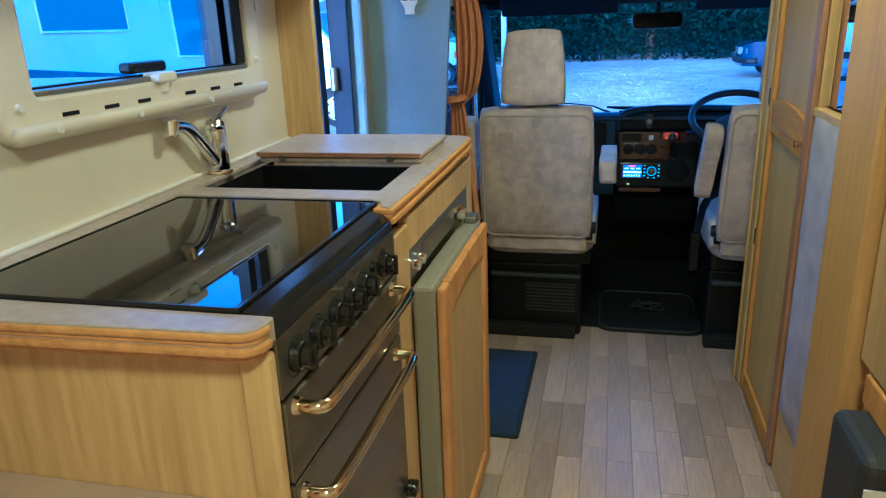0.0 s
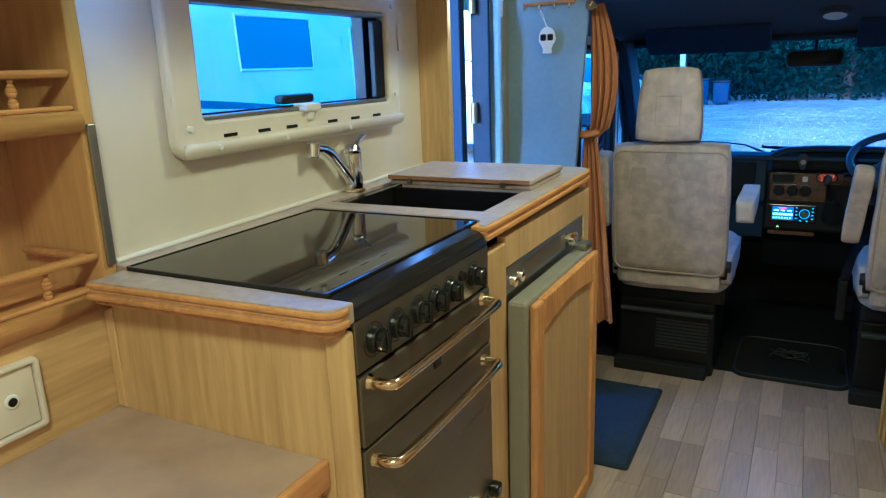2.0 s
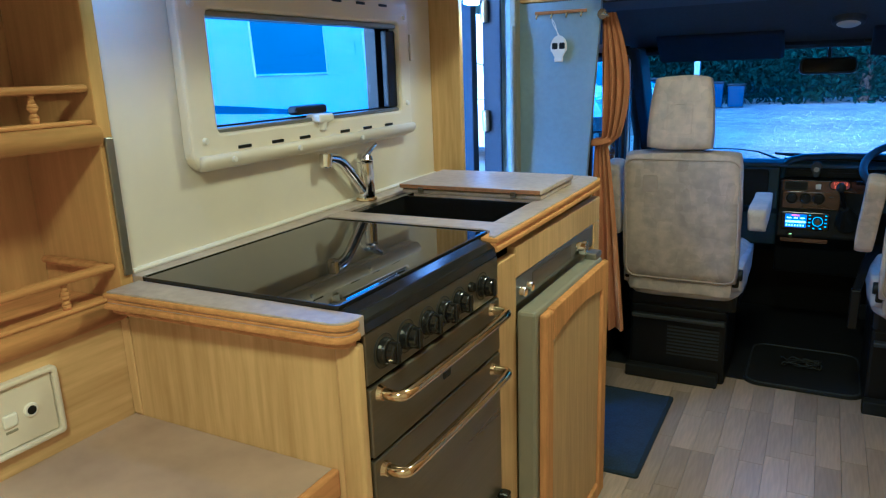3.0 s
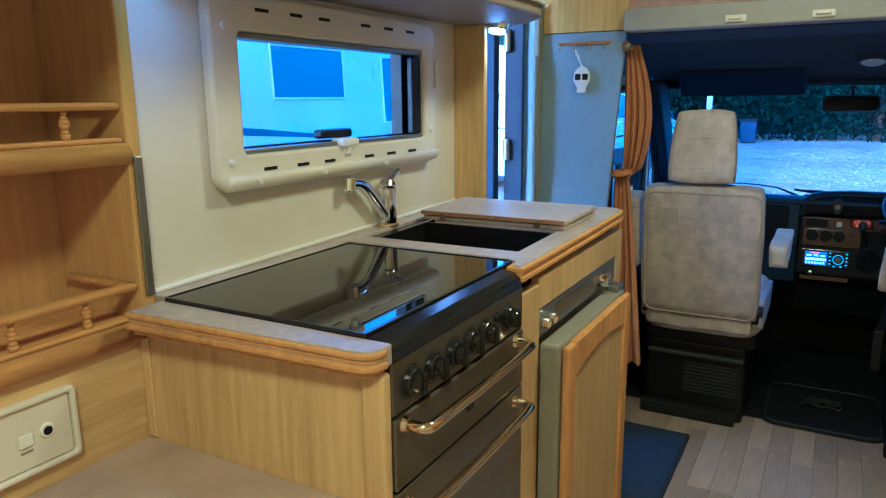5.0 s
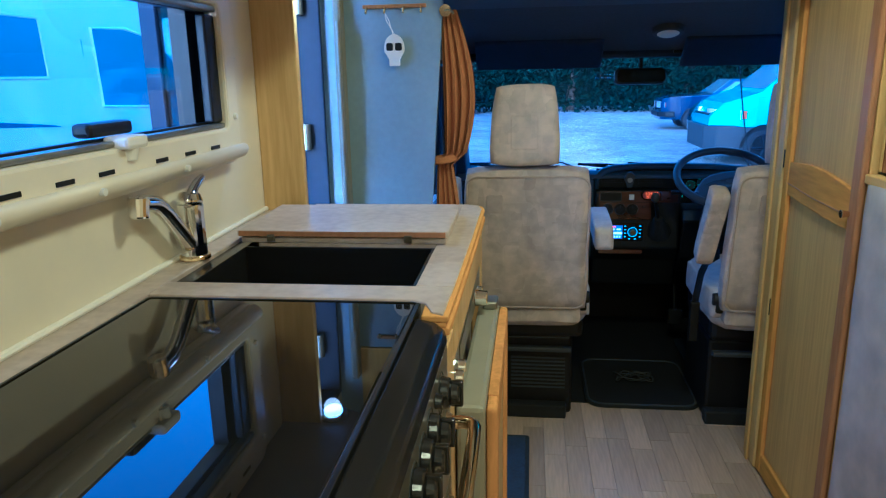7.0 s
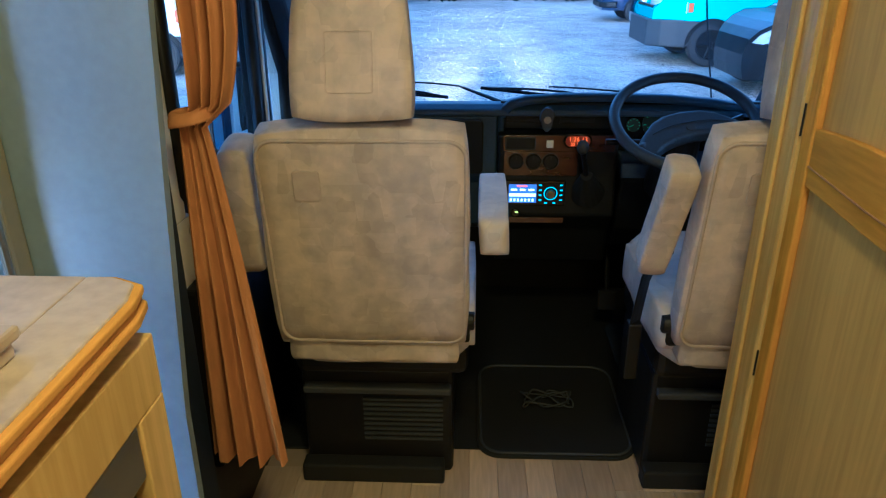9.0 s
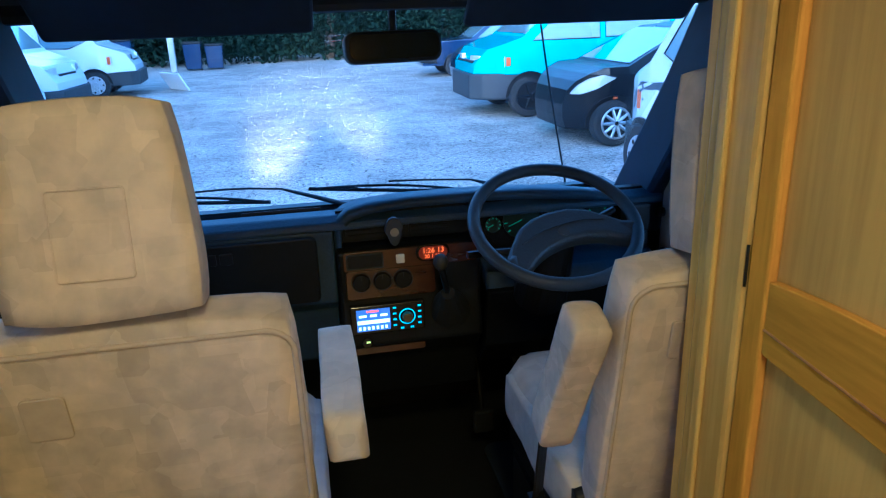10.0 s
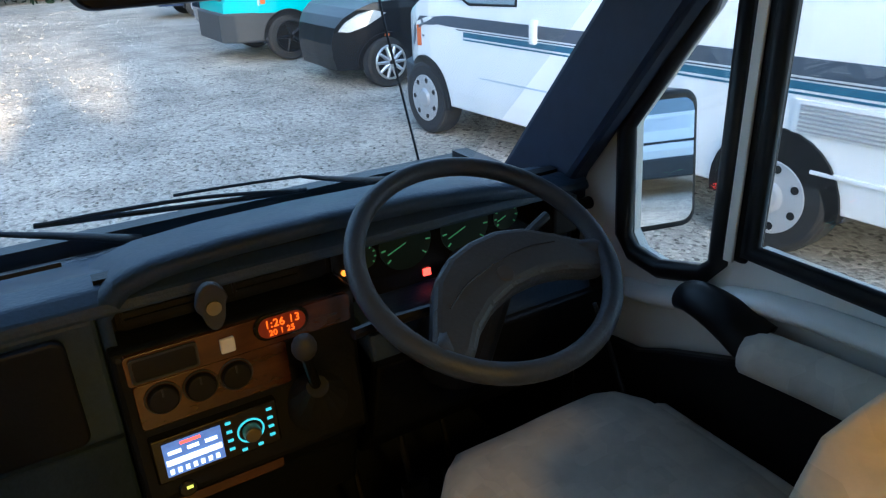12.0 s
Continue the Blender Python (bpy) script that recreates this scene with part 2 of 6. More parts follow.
LED_PALE = material("pale_display", (0.8, 0.9, 1.0), 0.4, emit=0.42, vary=0.01)
LED_CYAN = material("cyan_backlight", (0.1, 0.75, 0.85), 0.4, emit=0.14, vary=0.01)
LED_RED = material("red_warning_light", (1.0, 0.05, 0.03), 0.4, emit=0.8, vary=0.01)
LED_GREEN = material("green_backlight", (0.12, 0.5, 0.2), 0.4, emit=0.035, vary=0.01)
GAUGE = material("gauge_face", (0.010, 0.020, 0.011), 0.4, emit=0.008, vary=0.2)
LED_AMBER = material("amber_warning_light", (1.0, 0.25, 0.02), 0.4, emit=0.4, vary=0.01)
DIFFUSER = material("assumed_light_diffuser", (1.0, 0.72, 0.42), 0.4, emit=0.8, vary=0.01)
DISPLAYBLACK = material("display_black", (0.01, 0.01, 0.012), 0.12, vary=0.1)


# ---- mesh tools ----
def obj(name, bm, mat, parent=None, label="", smooth=False):
    me = bpy.data.meshes.new(name)
    if smooth:
        for f in bm.faces:
            f.smooth = True
    bmesh.ops.recalc_face_normals(bm, faces=bm.faces)
    if parent:
        origin = parent.matrix_basis.translation
        up = parent
        while up.parent:
            up = up.parent
            origin = up.matrix_basis.translation
        bmesh.ops.translate(bm, verts=bm.verts, vec=-origin)
    bm.to_mesh(me)
    bm.free()
    me.materials.append(mat)
    ob = new(name, me)
    if parent:
        ob.parent = parent
    if label:
        tagged(ob, label)
    return ob


def part(name, bm, mat, parent, label="", smooth=False):
    return obj(name, bm, mat, parent, label, smooth)


def thing(name, base, label, category, group="", kind=""):
    e = new(name)
    e.empty_display_size = 0.05
    e.matrix_basis = Matrix.Translation(base)
    return tagged(e, label, category, group, kind)


def solo(name, bm, mat, label, category, group="", kind="", smooth=False):
    c = Vector((0, 0, 0))
    for v in bm.verts:
        c += v.co
    c /= max(1, len(bm.verts))
    c.z = min(v.co.z for v in bm.verts)
    bmesh.ops.translate(bm, verts=bm.verts, vec=-c)
    ob = obj(name, bm, mat, None, "", smooth)
    ob.matrix_basis = Matrix.Translation(c)
    return tagged(ob, label, category, group, kind)


def structure(name, bm, mat, label, category):
    return tagged(obj(name, bm, mat), label, category, kind="structure")


def box(x0, x1, y0, y1, z0, z1, bevel=0.0, seg=2, bm=None):
    b = bmesh.new()
    bmesh.ops.create_cube(b, size=1)
    bmesh.ops.scale(b, verts=b.verts, vec=(abs(x1 - x0), abs(y1 - y0), abs(z1 - z0)))
    bmesh.ops.translate(b, verts=b.verts, vec=((x0 + x1) / 2, (y0 + y1) / 2, (z0 + z1) / 2))
    if bevel:
        bmesh.ops.bevel(b, geom=list(b.edges), offset=bevel, segments=seg, affect="EDGES", profile=0.5)
    return merge(bm, b)


def merge(bm, b):
    if bm is None:
        return b
    me = bpy.data.meshes.new("tmp")
    b.to_mesh(me)
    b.free()
    bm.from_mesh(me)
    bpy.data.meshes.remove(me)
    return bm


def turn(bm, m):
    bmesh.ops.transform(bm, matrix=m, verts=bm.verts)
    return bm


def cyl(p, q, r0, r1=None, seg=20, bevel=0.0, bm=None):
    p, q = Vector(p), Vector(q)
    b = bmesh.new()
    bmesh.ops.create_cone(b, cap_ends=True, segments=seg, radius1=r0, radius2=r0 if r1 is None else r1, depth=(q - p).length)
    if bevel:
        ring = [e for e in b.edges if abs(e.verts[0].co.z - e.verts[1].co.z) < 1e-6]
        bmesh.ops.bevel(b, geom=ring, offset=bevel, segments=2, affect="EDGES", profile=0.5)
    turn(b, Matrix.Translation((p + q) / 2) @ (q - p).to_track_quat("Z", "Y").to_matrix().to_4x4())
    return merge(bm, b)


def tube(points, r, seg=10, bm=None, closed=False, smooth=0, flat=1.0):
    """A round bar through points; smooth: rounds of corner cutting."""
    pts = [Vector(p) for p in points]
    for _ in range(smooth):
        out = [] if closed else [pts[0]]
        pairs = zip(pts, pts[1:] + pts[:1]) if closed else zip(pts, pts[1:])
        for a, c in pairs:
            out += [a.lerp(c, 0.25), a.lerp(c, 0.75)]
        pts = out if closed else out + [pts[-1]]
    b = bmesh.new()
    rings = []
    n = len(pts)
    side = None
    for i, p in enumerate(pts):
        d = (pts[(i + 1) % n] - pts[i - 1]) if closed else (pts[min(i + 1, n - 1)] - pts[max(i - 1, 0)])
        d.normalize()
        if side is None:
            side = d.orthogonal().normalized()
        side = (side - d * side.dot(d)).normalized()
        up = d.cross(side)
        rr = r[i] if isinstance(r, (list, tuple)) and len(r) == n else (r if not isinstance(r, (list, tuple)) else r[0] + (r[1] - r[0]) * i / (n - 1))
        rings.append([b.verts.new(p + rr * (math.cos(a) * side + flat * math.sin(a) * up)) for a in (2 * math.pi * j / seg for j in range(seg))])
    for i in range(n if closed else n - 1):
        r0, r1 = rings[i], rings[(i + 1) % n]
        for j in range(seg):
            b.faces.new((r0[j], r0[(j + 1) % seg], r1[(j + 1) % seg], r1[j]))
    if not closed:
        b.faces.new(rings[0][::-1]), b.faces.new(rings[-1])
    return merge(bm, b)


def prism(outline, axis, a, c, bevel=0.0, seg=2, bm=None):
    """A plate with an outline of (u, v), from a to c along axis. x: (y, z); y: (x, z); z: (x, y)."""
    def place(u, v, w):
        return {"x": (w, u, v), "y": (u, w, v), "z": (u, v, w)}[axis]
    b = bmesh.new()
    lo = [b.verts.new(place(u, v, a)) for u, v in outline]
    hi = [b.verts.new(place(u, v, c)) for u, v in outline]
    b.faces.new(lo), b.faces.new(hi[::-1])
    n = len(outline)
    for i in range(n):
        b.faces.new((lo[i], lo[(i + 1) % n], hi[(i + 1) % n], hi[i]))
    bmesh.ops.recalc_face_normals(b, faces=b.faces)
    if bevel:
        bmesh.ops.bevel(b, geom=list(b.edges), offset=bevel, segments=seg, affect="EDGES", profile=0.5)
    return merge(bm, b)


def rounded(u0, u1, v0, v1, r, n=5):
    pts = []
    for cu, cv, s in ((u1 - r, v0 + r, -90), (u1 - r, v1 - r, 0), (u0 + r, v1 - r, 90), (u0 + r, v0 + r, 180)):
        pts += [(cu + r * math.cos(radians(s + 90 * i / n)), cv + r * math.sin(radians(s + 90 * i / n))) for i in range(n + 1)]
    return pts


def ring_plate(outer, inner, axis, a, c, bevel=0.0):
    """A frame: outer and inner outlines with the same number of points."""
    def place(u, v, w):
        return {"x": (w, u, v), "y": (u, w, v), "z": (u, v, w)}[axis]
    b = bmesh.new()
    loops = [[b.verts.new(place(u, v, w)) for u, v in o] for w in (a, c) for o in (outer, inner)]
    n = len(outer)
    for i in range(n):
        j = (i + 1) % n
        oa, ia, oc, ic = loops
        b.faces.new((oa[i], oa[j], ia[j], ia[i])), b.faces.new((oc[i], ic[i], ic[j], oc[j]))
        b.faces.new((oa[i], oc[i], oc[j], oa[j])), b.faces.new((ia[i], ia[j], ic[j], ic[i]))
    bmesh.ops.recalc_face_normals(b, faces=b.faces)
    if bevel:
        sharp = [e for e in b.edges if len(e.link_faces) == 2 and e.calc_face_angle() > 1.0]
        bmesh.ops.bevel(b, geom=sharp, offset=bevel, segments=2, affect="EDGES", profile=0.5)
    return b


def cushion(w, d, h, puff=0.3, r=0.03, taper=0.0):
    """A soft block centred on x and y, from z = 0 to h: w across x, d along y, with rounded edges and a bulge."""
    b = bmesh.new()
    bmesh.ops.create_cube(b, size=1)
    bmesh.ops.subdivide_edges(b, edges=list(b.edges), cuts=11, use_grid_fill=True)
    for v in b.verts:
        u = Vector(v.co) * 2
        s = [1 - abs(u[i]) ** 6 for i in range(3)]
        q = Vector((u.x * (1 - puff * 0.10 * (abs(u.z) ** 4 + abs(u.y) ** 4 * 0.3)), u.y * (1 - puff * 0.25 * (max(abs(u.x), abs(u.z)) ** 4)), u.z * (1 - puff * 0.10 * (abs(u.x) ** 4 + abs(u.y) ** 4 * 0.3))))
        k = 1 - taper * (q.z + 1) / 2
        v.co = (q.x * w / 2 * k, q.y * d / 2, (q.z + 1) * h / 2)
        v.co += Vector(noise.noise_vector(v.co * 9)) * 0.004
    return b


def words(text, size, mat, parent, m, name="lettering", label=""):
    curve = bpy.data.curves.new(name, "FONT")
    curve.body, curve.size, curve.extrude, curve.align_x, curve.align_y = text, size, 0.0008, "CENTER", "CENTER"
    tmp = bpy.data.objects.new(name, curve)
    scene.collection.objects.link(tmp)
    me = bpy.data.meshes.new_from_object(tmp.evaluated_get(bpy.context.evaluated_depsgraph_get()))
    bpy.data.objects.remove(tmp)
    b = bmesh.new()
    b.from_mesh(me)
    bpy.data.meshes.remove(me)
    turn(b, m)
    return part(name, b, mat, parent, label)


# ---- the shell of the motorhome ----
GROUND = -0.48
LEFT, RIGHT, REAR, TOP = -0.77, 1.18, -1.25, 1.93


def holed_wall(name, axis, a, c, u0, u1, v0, v1, holes, mat, label):
    """A wall plate with rectangular openings (u0, u1, v0, v1), built of butted panels."""
    us = sorted({u0, u1, *[h[0] for h in holes], *[h[1] for h in holes]})
    bm = bmesh.new()
    for p, q in zip(us, us[1:]):
        cuts = sorted((h[2], h[3]) for h in holes if h[0] <= p and h[1] >= q)
        z = v0
        for lo, hi in cuts + [(v1, v1)]:
            if lo > z + 1e-6:
                outline = [(p, z), (q, z), (q, lo), (p, lo)]
                prism(outline, axis, a, c, bm=bm)
            z = max(z, hi)
    bmesh.ops.remove_doubles(bm, verts=bm.verts, dist=1e-5)
    return structure(name, bm, mat, label, "wall")


WY0, WY1, WZ0, WZ1 = 0.787, 1.421, 1.111, 1.324
holed_wall("wall_kitchen", "x", LEFT - 0.05, LEFT, 0.58, 2.13, 0.0, TOP, [(WY0, WY1, WZ0, WZ1), (1.76, 2.12, 0.0, 1.56)], WALLBOARD, "cream painted wallboard behind the worktop")
structure("wall_alcove", box(-0.99, -0.95, REAR, 0.58, 0.0, TOP), ALCOVE, "yellow oak foil board at the back of the alcove", "wall")
structure("wall_rear", box(-0.95, RIGHT, REAR - 0.04, REAR, 0.0, TOP), WALLBOARD, "cream board closing the living space", "wall")
structure("wall_right", box(RIGHT, RIGHT + 0.04, REAR, 2.31, 0.0, TOP), WALLBOARD, "cream board along the side", "wall")
structure("outer_skin", box(RIGHT + 0.0405, RIGHT + 0.05, REAR, 2.30, -0.1, TOP), VAN_WHITE, "white painted outer side of the motorhome", "wall")
structure("ceiling", box(-0.99, RIGHT + 0.04, REAR - 0.04, 3.3, TOP, TOP + 0.04), CEILING, "cream ceiling board", "ceiling")
floor = structure("floor", box(-0.99, RIGHT + 0.04, REAR - 0.04, 2.62, -0.08, -0.012), JOINT, "pale oak laminate floor in narrow strips", "floor")
structure("cab_floor", box(-0.6, 1.0, 2.62, 3.62, -0.08, -0.006, 0.004), RUBBER, "black rubber cab floor", "floor")

# partition beside the side door, with the wood board over it
structure("partition_blue", prism([(-0.70, 0.0), (-0.50, 0.0), (-0.497, 0.45), (-0.47, 0.86), (-0.43, 1.41), (-0.70, 1.41)], "y", 2.13, 2.15), BLUEWALL, "grey-blue board beside the side door", "partition")
structure("partition_top", box(-0.70, -0.425, 2.125, 2.15, 1.413, TOP), OAK, "light oak board over the blue partition", "partition")
# This board and the post edging are cream, coloured darker against strong daylight.
structure("wall_behind_partition", box(LEFT - 0.05, -0.70, 2.13, 2.16, 0, TOP), BLUEWALL, "board beside the door post, coloured grey-blue to hold down the daylight", "wall")
bm = box(-0.722, -0.70, 2.085, 2.128, 0.0, 1.50, 0.006)
structure("door_post_trim", bm, TAUPE, "plastic edging of the door post, coloured taupe to hold down the daylight", "trim")
structure("door_post_seal", tube([(-0.705, 2.075, 0.02), (-0.705, 2.075, 1.34)], 0.007), ALU, "slim metal grab rail on the door post", "trim")
structure("kitchen_end_board", box(LEFT, -0.676, 1.625, 1.645, 0.9, 1.40, 0.003), OAK, "light oak board at the end of the worktop", "partition")
structure("kitchen_end_flare", prism([(LEFT, 1.40), (-0.676, 1.40), (-0.65, 1.47), (-0.60, 1.52), (-0.55, 1.55), (LEFT, 1.55)], "y", 1.625, 1.645), LOCKERGREY, "curved taupe board below the roof locker", "partition")

# the open side door leaf with its glazing, hinged at the front post
leaf = thing("side_door", (-0.84, 2.10, 0.0), "side entrance door standing open, dark frame and glazed", "door", kind="structure")
bm = bmesh.new()
for y0, y1, z0, z1 in ((0.0, 0.06, -0.2, 1.5), (0.44, 0.5, -0.2, 1.5)):
    box(-0.03, 0, y0, y1, z0, z1, 0.004, bm=bm)
box(-0.03, 0, 0.06, 0.44, 1.40, 1.5, 0.004, bm=bm), box(-0.03, 0, 0.06, 0.44, -0.2, 0.70, 0.004, bm=bm)
swing = Matrix.Translation((-0.84, 2.085, 0)) @ Matrix.Rotation(radians(74), 4, "Z")
part("door_frame", turn(bm, swing), NAVY, leaf, "dark door frame")
part("pane", turn(box(-0.02, -0.012, 0.06, 0.44, 0.70, 1.40), swing), TINTED, leaf)
for z in (0.3, 1.0, 1.36):
    part("hinge", cyl((-0.815, 2.09, z), (-0.815, 2.09, z + 0.07), 0.012), ALU, leaf)
structure("door_reveal_front", box(-0.83, -0.764, 2.106, 2.1195, 0.0, 1.555, 0.003), NAVY, "dark lining of the front door post", "trim")
structure("door_reveal_top", box(-0.83, -0.766, 1.765, 2.105, 1.545, 1.5595, 0.003), NAVY, "dark lining over the side door", "trim")
structure("door_reveal", box(-0.83, -0.815, 1.765, 1.80, 0.0, 1.55, 0.003), NAVY, "dark door seal", "trim")
structure("door_step", box(-1.05, LEFT - 0.05, 1.76, 2.12, -0.22, -0.18, 0.005), BLACK, "black entrance step", "step")
structure("door_blind", prism([(1.77, 0.96), (1.86, 0.97), (1.86, 1.50), (1.77, 1.50)], "x", -0.842, -0.836), NAVY, "grey-blue folded flyscreen in the door opening", "blind")

# kitchen window
win = thing("window_1", (LEFT, (WY0 + WY1) / 2, WZ0), "hinged acrylic kitchen window in a cream plastic frame", "window", kind="structure")
n = 6
part("window_frame", ring_plate(rounded(0.721, 1.472, 1.046, 1.390, 0.035, n), rounded(WY0, WY1, WZ0, WZ1, 0.012, n), "x", LEFT + 0.002, LEFT + 0.026, 0.006), FRAMEWHITE, win, "cream moulded frame")
part("pane", box(LEFT - 0.018, LEFT - 0.012, WY0, WY1, WZ0, WZ1), WINDOW, win).visible_shadow = False
part("seal", ring_plate(rounded(WY0, WY1, WZ0, WZ1, 0.012, n), rounded(WY0 + 0.012, WY1 - 0.012, WZ0 + 0.012, WZ1 - 0.012, 0.01, n), "x", LEFT - 0.0115, LEFT - 0.002), BLACK, win)
part("pane_stile", box(LEFT - 0.0015, LEFT + 0.016, WY1 - 0.042, WY1 - 0.001, WZ0 + 0.011, WZ1 - 0.017, 0.004), BLACK, win, "black folded blind edge")
part("outer_seal", box(LEFT - 0.0495, LEFT - 0.0185, WY1 - 0.040, WY1 - 0.0005, WZ0 + 0.001, WZ1 - 0.001), BLACK, win)
part("blind_rail", box(LEFT - 0.001, LEFT + 0.020, WY0 + 0.001, WY1 - 0.001, WZ1 - 0.012, WZ1 - 0.0005, 0.003), ALU, win, "aluminium blind rail")
part("blind_rail", box(LEFT - 0.001, LEFT + 0.020, WY0 + 0.001, WY1 - 0.001, WZ0 + 0.0005, WZ0 + 0.009, 0.003), ALU, win, "aluminium blind rail")
part("lower_bead", tube([(LEFT + 0.03, 0.735, 1.062), (LEFT + 0.03, 1.46, 1.066)], 0.016, 10, flat=0.7), FRAMEWHITE, win, "rounded cream lower bead", smooth=True)
for y in (0.848, 0.941, 1.026, 1.169, 1.260, 1.354):
    for z in (1.079, 1.360):
        part("vent_slot", box(LEFT + 0.024, LEFT + 0.0275, y - 0.017, y + 0.017, z, z + 0.006), BLACK, win)
for y, z in ((0.752, 1.10), (0.752, 1.33), (1.447, 1.13), (1.447, 1.34), (0.80, 1.064), (0.985, 1.064), (1.21, 1.064)):
    part("screw_cap", cyl((LEFT + 0.024, y, z), (LEFT + 0.032 if z > 1.08 else LEFT + 0.048, y, z), 0.007, 0.005, 12), SEALER, win)
part("latch", box(LEFT - 0.02, LEFT + 0.008, 1.03, 1.135, 1.126, 1.145, 0.006), BLACK, win, "black window latch")
catch = part("blind_catch", box(LEFT + 0.002, LEFT + 0.04, 1.062, 1.115, 1.108, 1.126, 0.005), SEALER, win, "white blind catch")
part("catch_button", cyl((LEFT + 0.022, 1.088, 1.092), (LEFT + 0.022, 1.088, 1.109), 0.012, 0.015), SEALER, catch)
solo("vent_grille", box(LEFT, LEFT + 0.006, 1.512, 1.524, 1.235, 1.302, 0.002), FRAMEWHITE, "slim cream clip on the kitchen wall", "clip")

# roof locker over the kitchen
loc = thing("roof_locker", (-0.62, 1.05, 1.40), "taupe roof locker with an oak trim line over the kitchen", "locker")
pts = [(-0.77, 0.58), (-0.50, 0.58)] + [(-0.50 + 0.02 * math.sin(a), 0.6 + 0.90 * a / 1.57) for a in (0.3, 0.8, 1.2, 1.57)] + [(-0.48 - 0.29 * (1 - math.cos(radians(a))), 1.50 + 0.24 * math.sin(radians(a))) for a in range(10, 91, 10)]
part("body", prism(pts, "z", 1.402, 1.90, 0.006), LOCKERGREY, loc)
trim = [(-0.492, 0.6, 1.432), (-0.474, 1.1, 1.432), (-0.470, 1.50, 1.432)] + [(-0.472 - 0.29 * (1 - math.cos(radians(a))), 1.50 + 0.245 * math.sin(radians(a)), 1.432) for a in range(15, 80, 12)]
part("trim_strip", tube(trim, 0.006, 8, flat=0.8), SEALER, loc, "pale curved trim strip", smooth=True)
part("door", box(-0.478, -0.462, 0.62, 1.33, 1.47, 1.86, 0.004), OAK, loc, "oak locker door")
# The second downlight is added, set where the hob doesn't reflect it.
for x, y, z in ((-0.655, 1.665, 1.402), (-0.68, 0.63, 1.402)):
    spot = thing("downlight", (x, y, z - 0.02), "small round chrome downlight under the roof locker, lit, the back one assumed", "downlight", "kitchen downlights")
    dip = Matrix.Translation((x, y, z)) @ Matrix.Rotation(radians(-13), 4, "X")
    part("bezel", turn(cyl((0, 0, -0.018), (0, 0, 0.006), 0.030, 0.036, 28, 0.003), dip), CHROME, spot)
    part("lens", turn(cyl((0, 0, -0.0215), (0, 0, -0.0185), 0.022, 0.022, 24), dip), LED_WHITE, spot, "glowing white lens")

# Fixtures added out of view for the two assumed ceiling lamps.
for x, y in ((0.15, -0.35), (0.12, 1.3)):
    cl = thing("ceiling_light", (x, y, TOP - 0.04), "unseen round ceiling light, added as the source of the warm light", "ceiling light", "ceiling lights")
    part("rim", cyl((x, y, TOP - 0.025), (x, y, TOP), 0.17, 0.17, 32, 0.004), FRAMEWHITE, cl)
    part("diffuser", cyl((x, y, TOP - 0.034), (x, y, TOP - 0.026), 0.14, 0.15, 32), DIFFUSER, cl)

# ---- alcove, bench and shelves ----
# Unseen locker, added to keep the ceiling lamp off the upper alcove.
al = thing("roof_locker", (-0.72, -0.3, 1.43), "unseen taupe roof locker added to shade the alcove shelves", "locker")
part("body", box(-0.949, -0.50, REAR + 0.01, 0.578, 1.43, 1.90, 0.006), LOCKERGREY, al)
for y0, y1 in ((REAR + 0.03, -0.35), (-0.33, 0.56)):
    part("door", box(-0.4995, -0.485, y0, y1, 1.47, 1.86, 0.004), OAK, al, "oak locker door")
structure("alcove_side", box(-0.95, LEFT + 0.012, 0.556, 0.58, 0.8455, TOP, 0.003), ALCOVE, "yellow oak foil upright beside the worktop", "partition")
solo("metal_edge_strip", box(LEFT + 0.0125, LEFT + 0.018, 0.562, 0.577, 0.905, 1.125, 0.002), ALU, "slim metal edge strip with screws", "edge strip")
structure("bench_back", box(-0.95, LEFT + 0.004, REAR, 0.5995, 0.55, 0.845, 0.002), OAK_Y, "light oak panel behind the bench", "panel")
bench = thing("bench_box", (-0.55, 0.0, 0.0), "bench locker with a bare worn chipboard top", "bench")
part("top", box(LEFT + 0.0045, -0.358, REAR + 0.01, 0.5525, 0.650, 0.668, 0.002), BENCHBOARD, bench, "bare worn board")
part("front", box(-0.38, -0.362, REAR + 0.01, 0.5525, 0.0, 0.6495, 0.003), OAK_Y, bench)
part("edge", box(-0.3575, -0.345, REAR + 0.01, 0.5525, 0.626, 0.670, 0.004), TRIM_Y, bench, "oak edge strip")


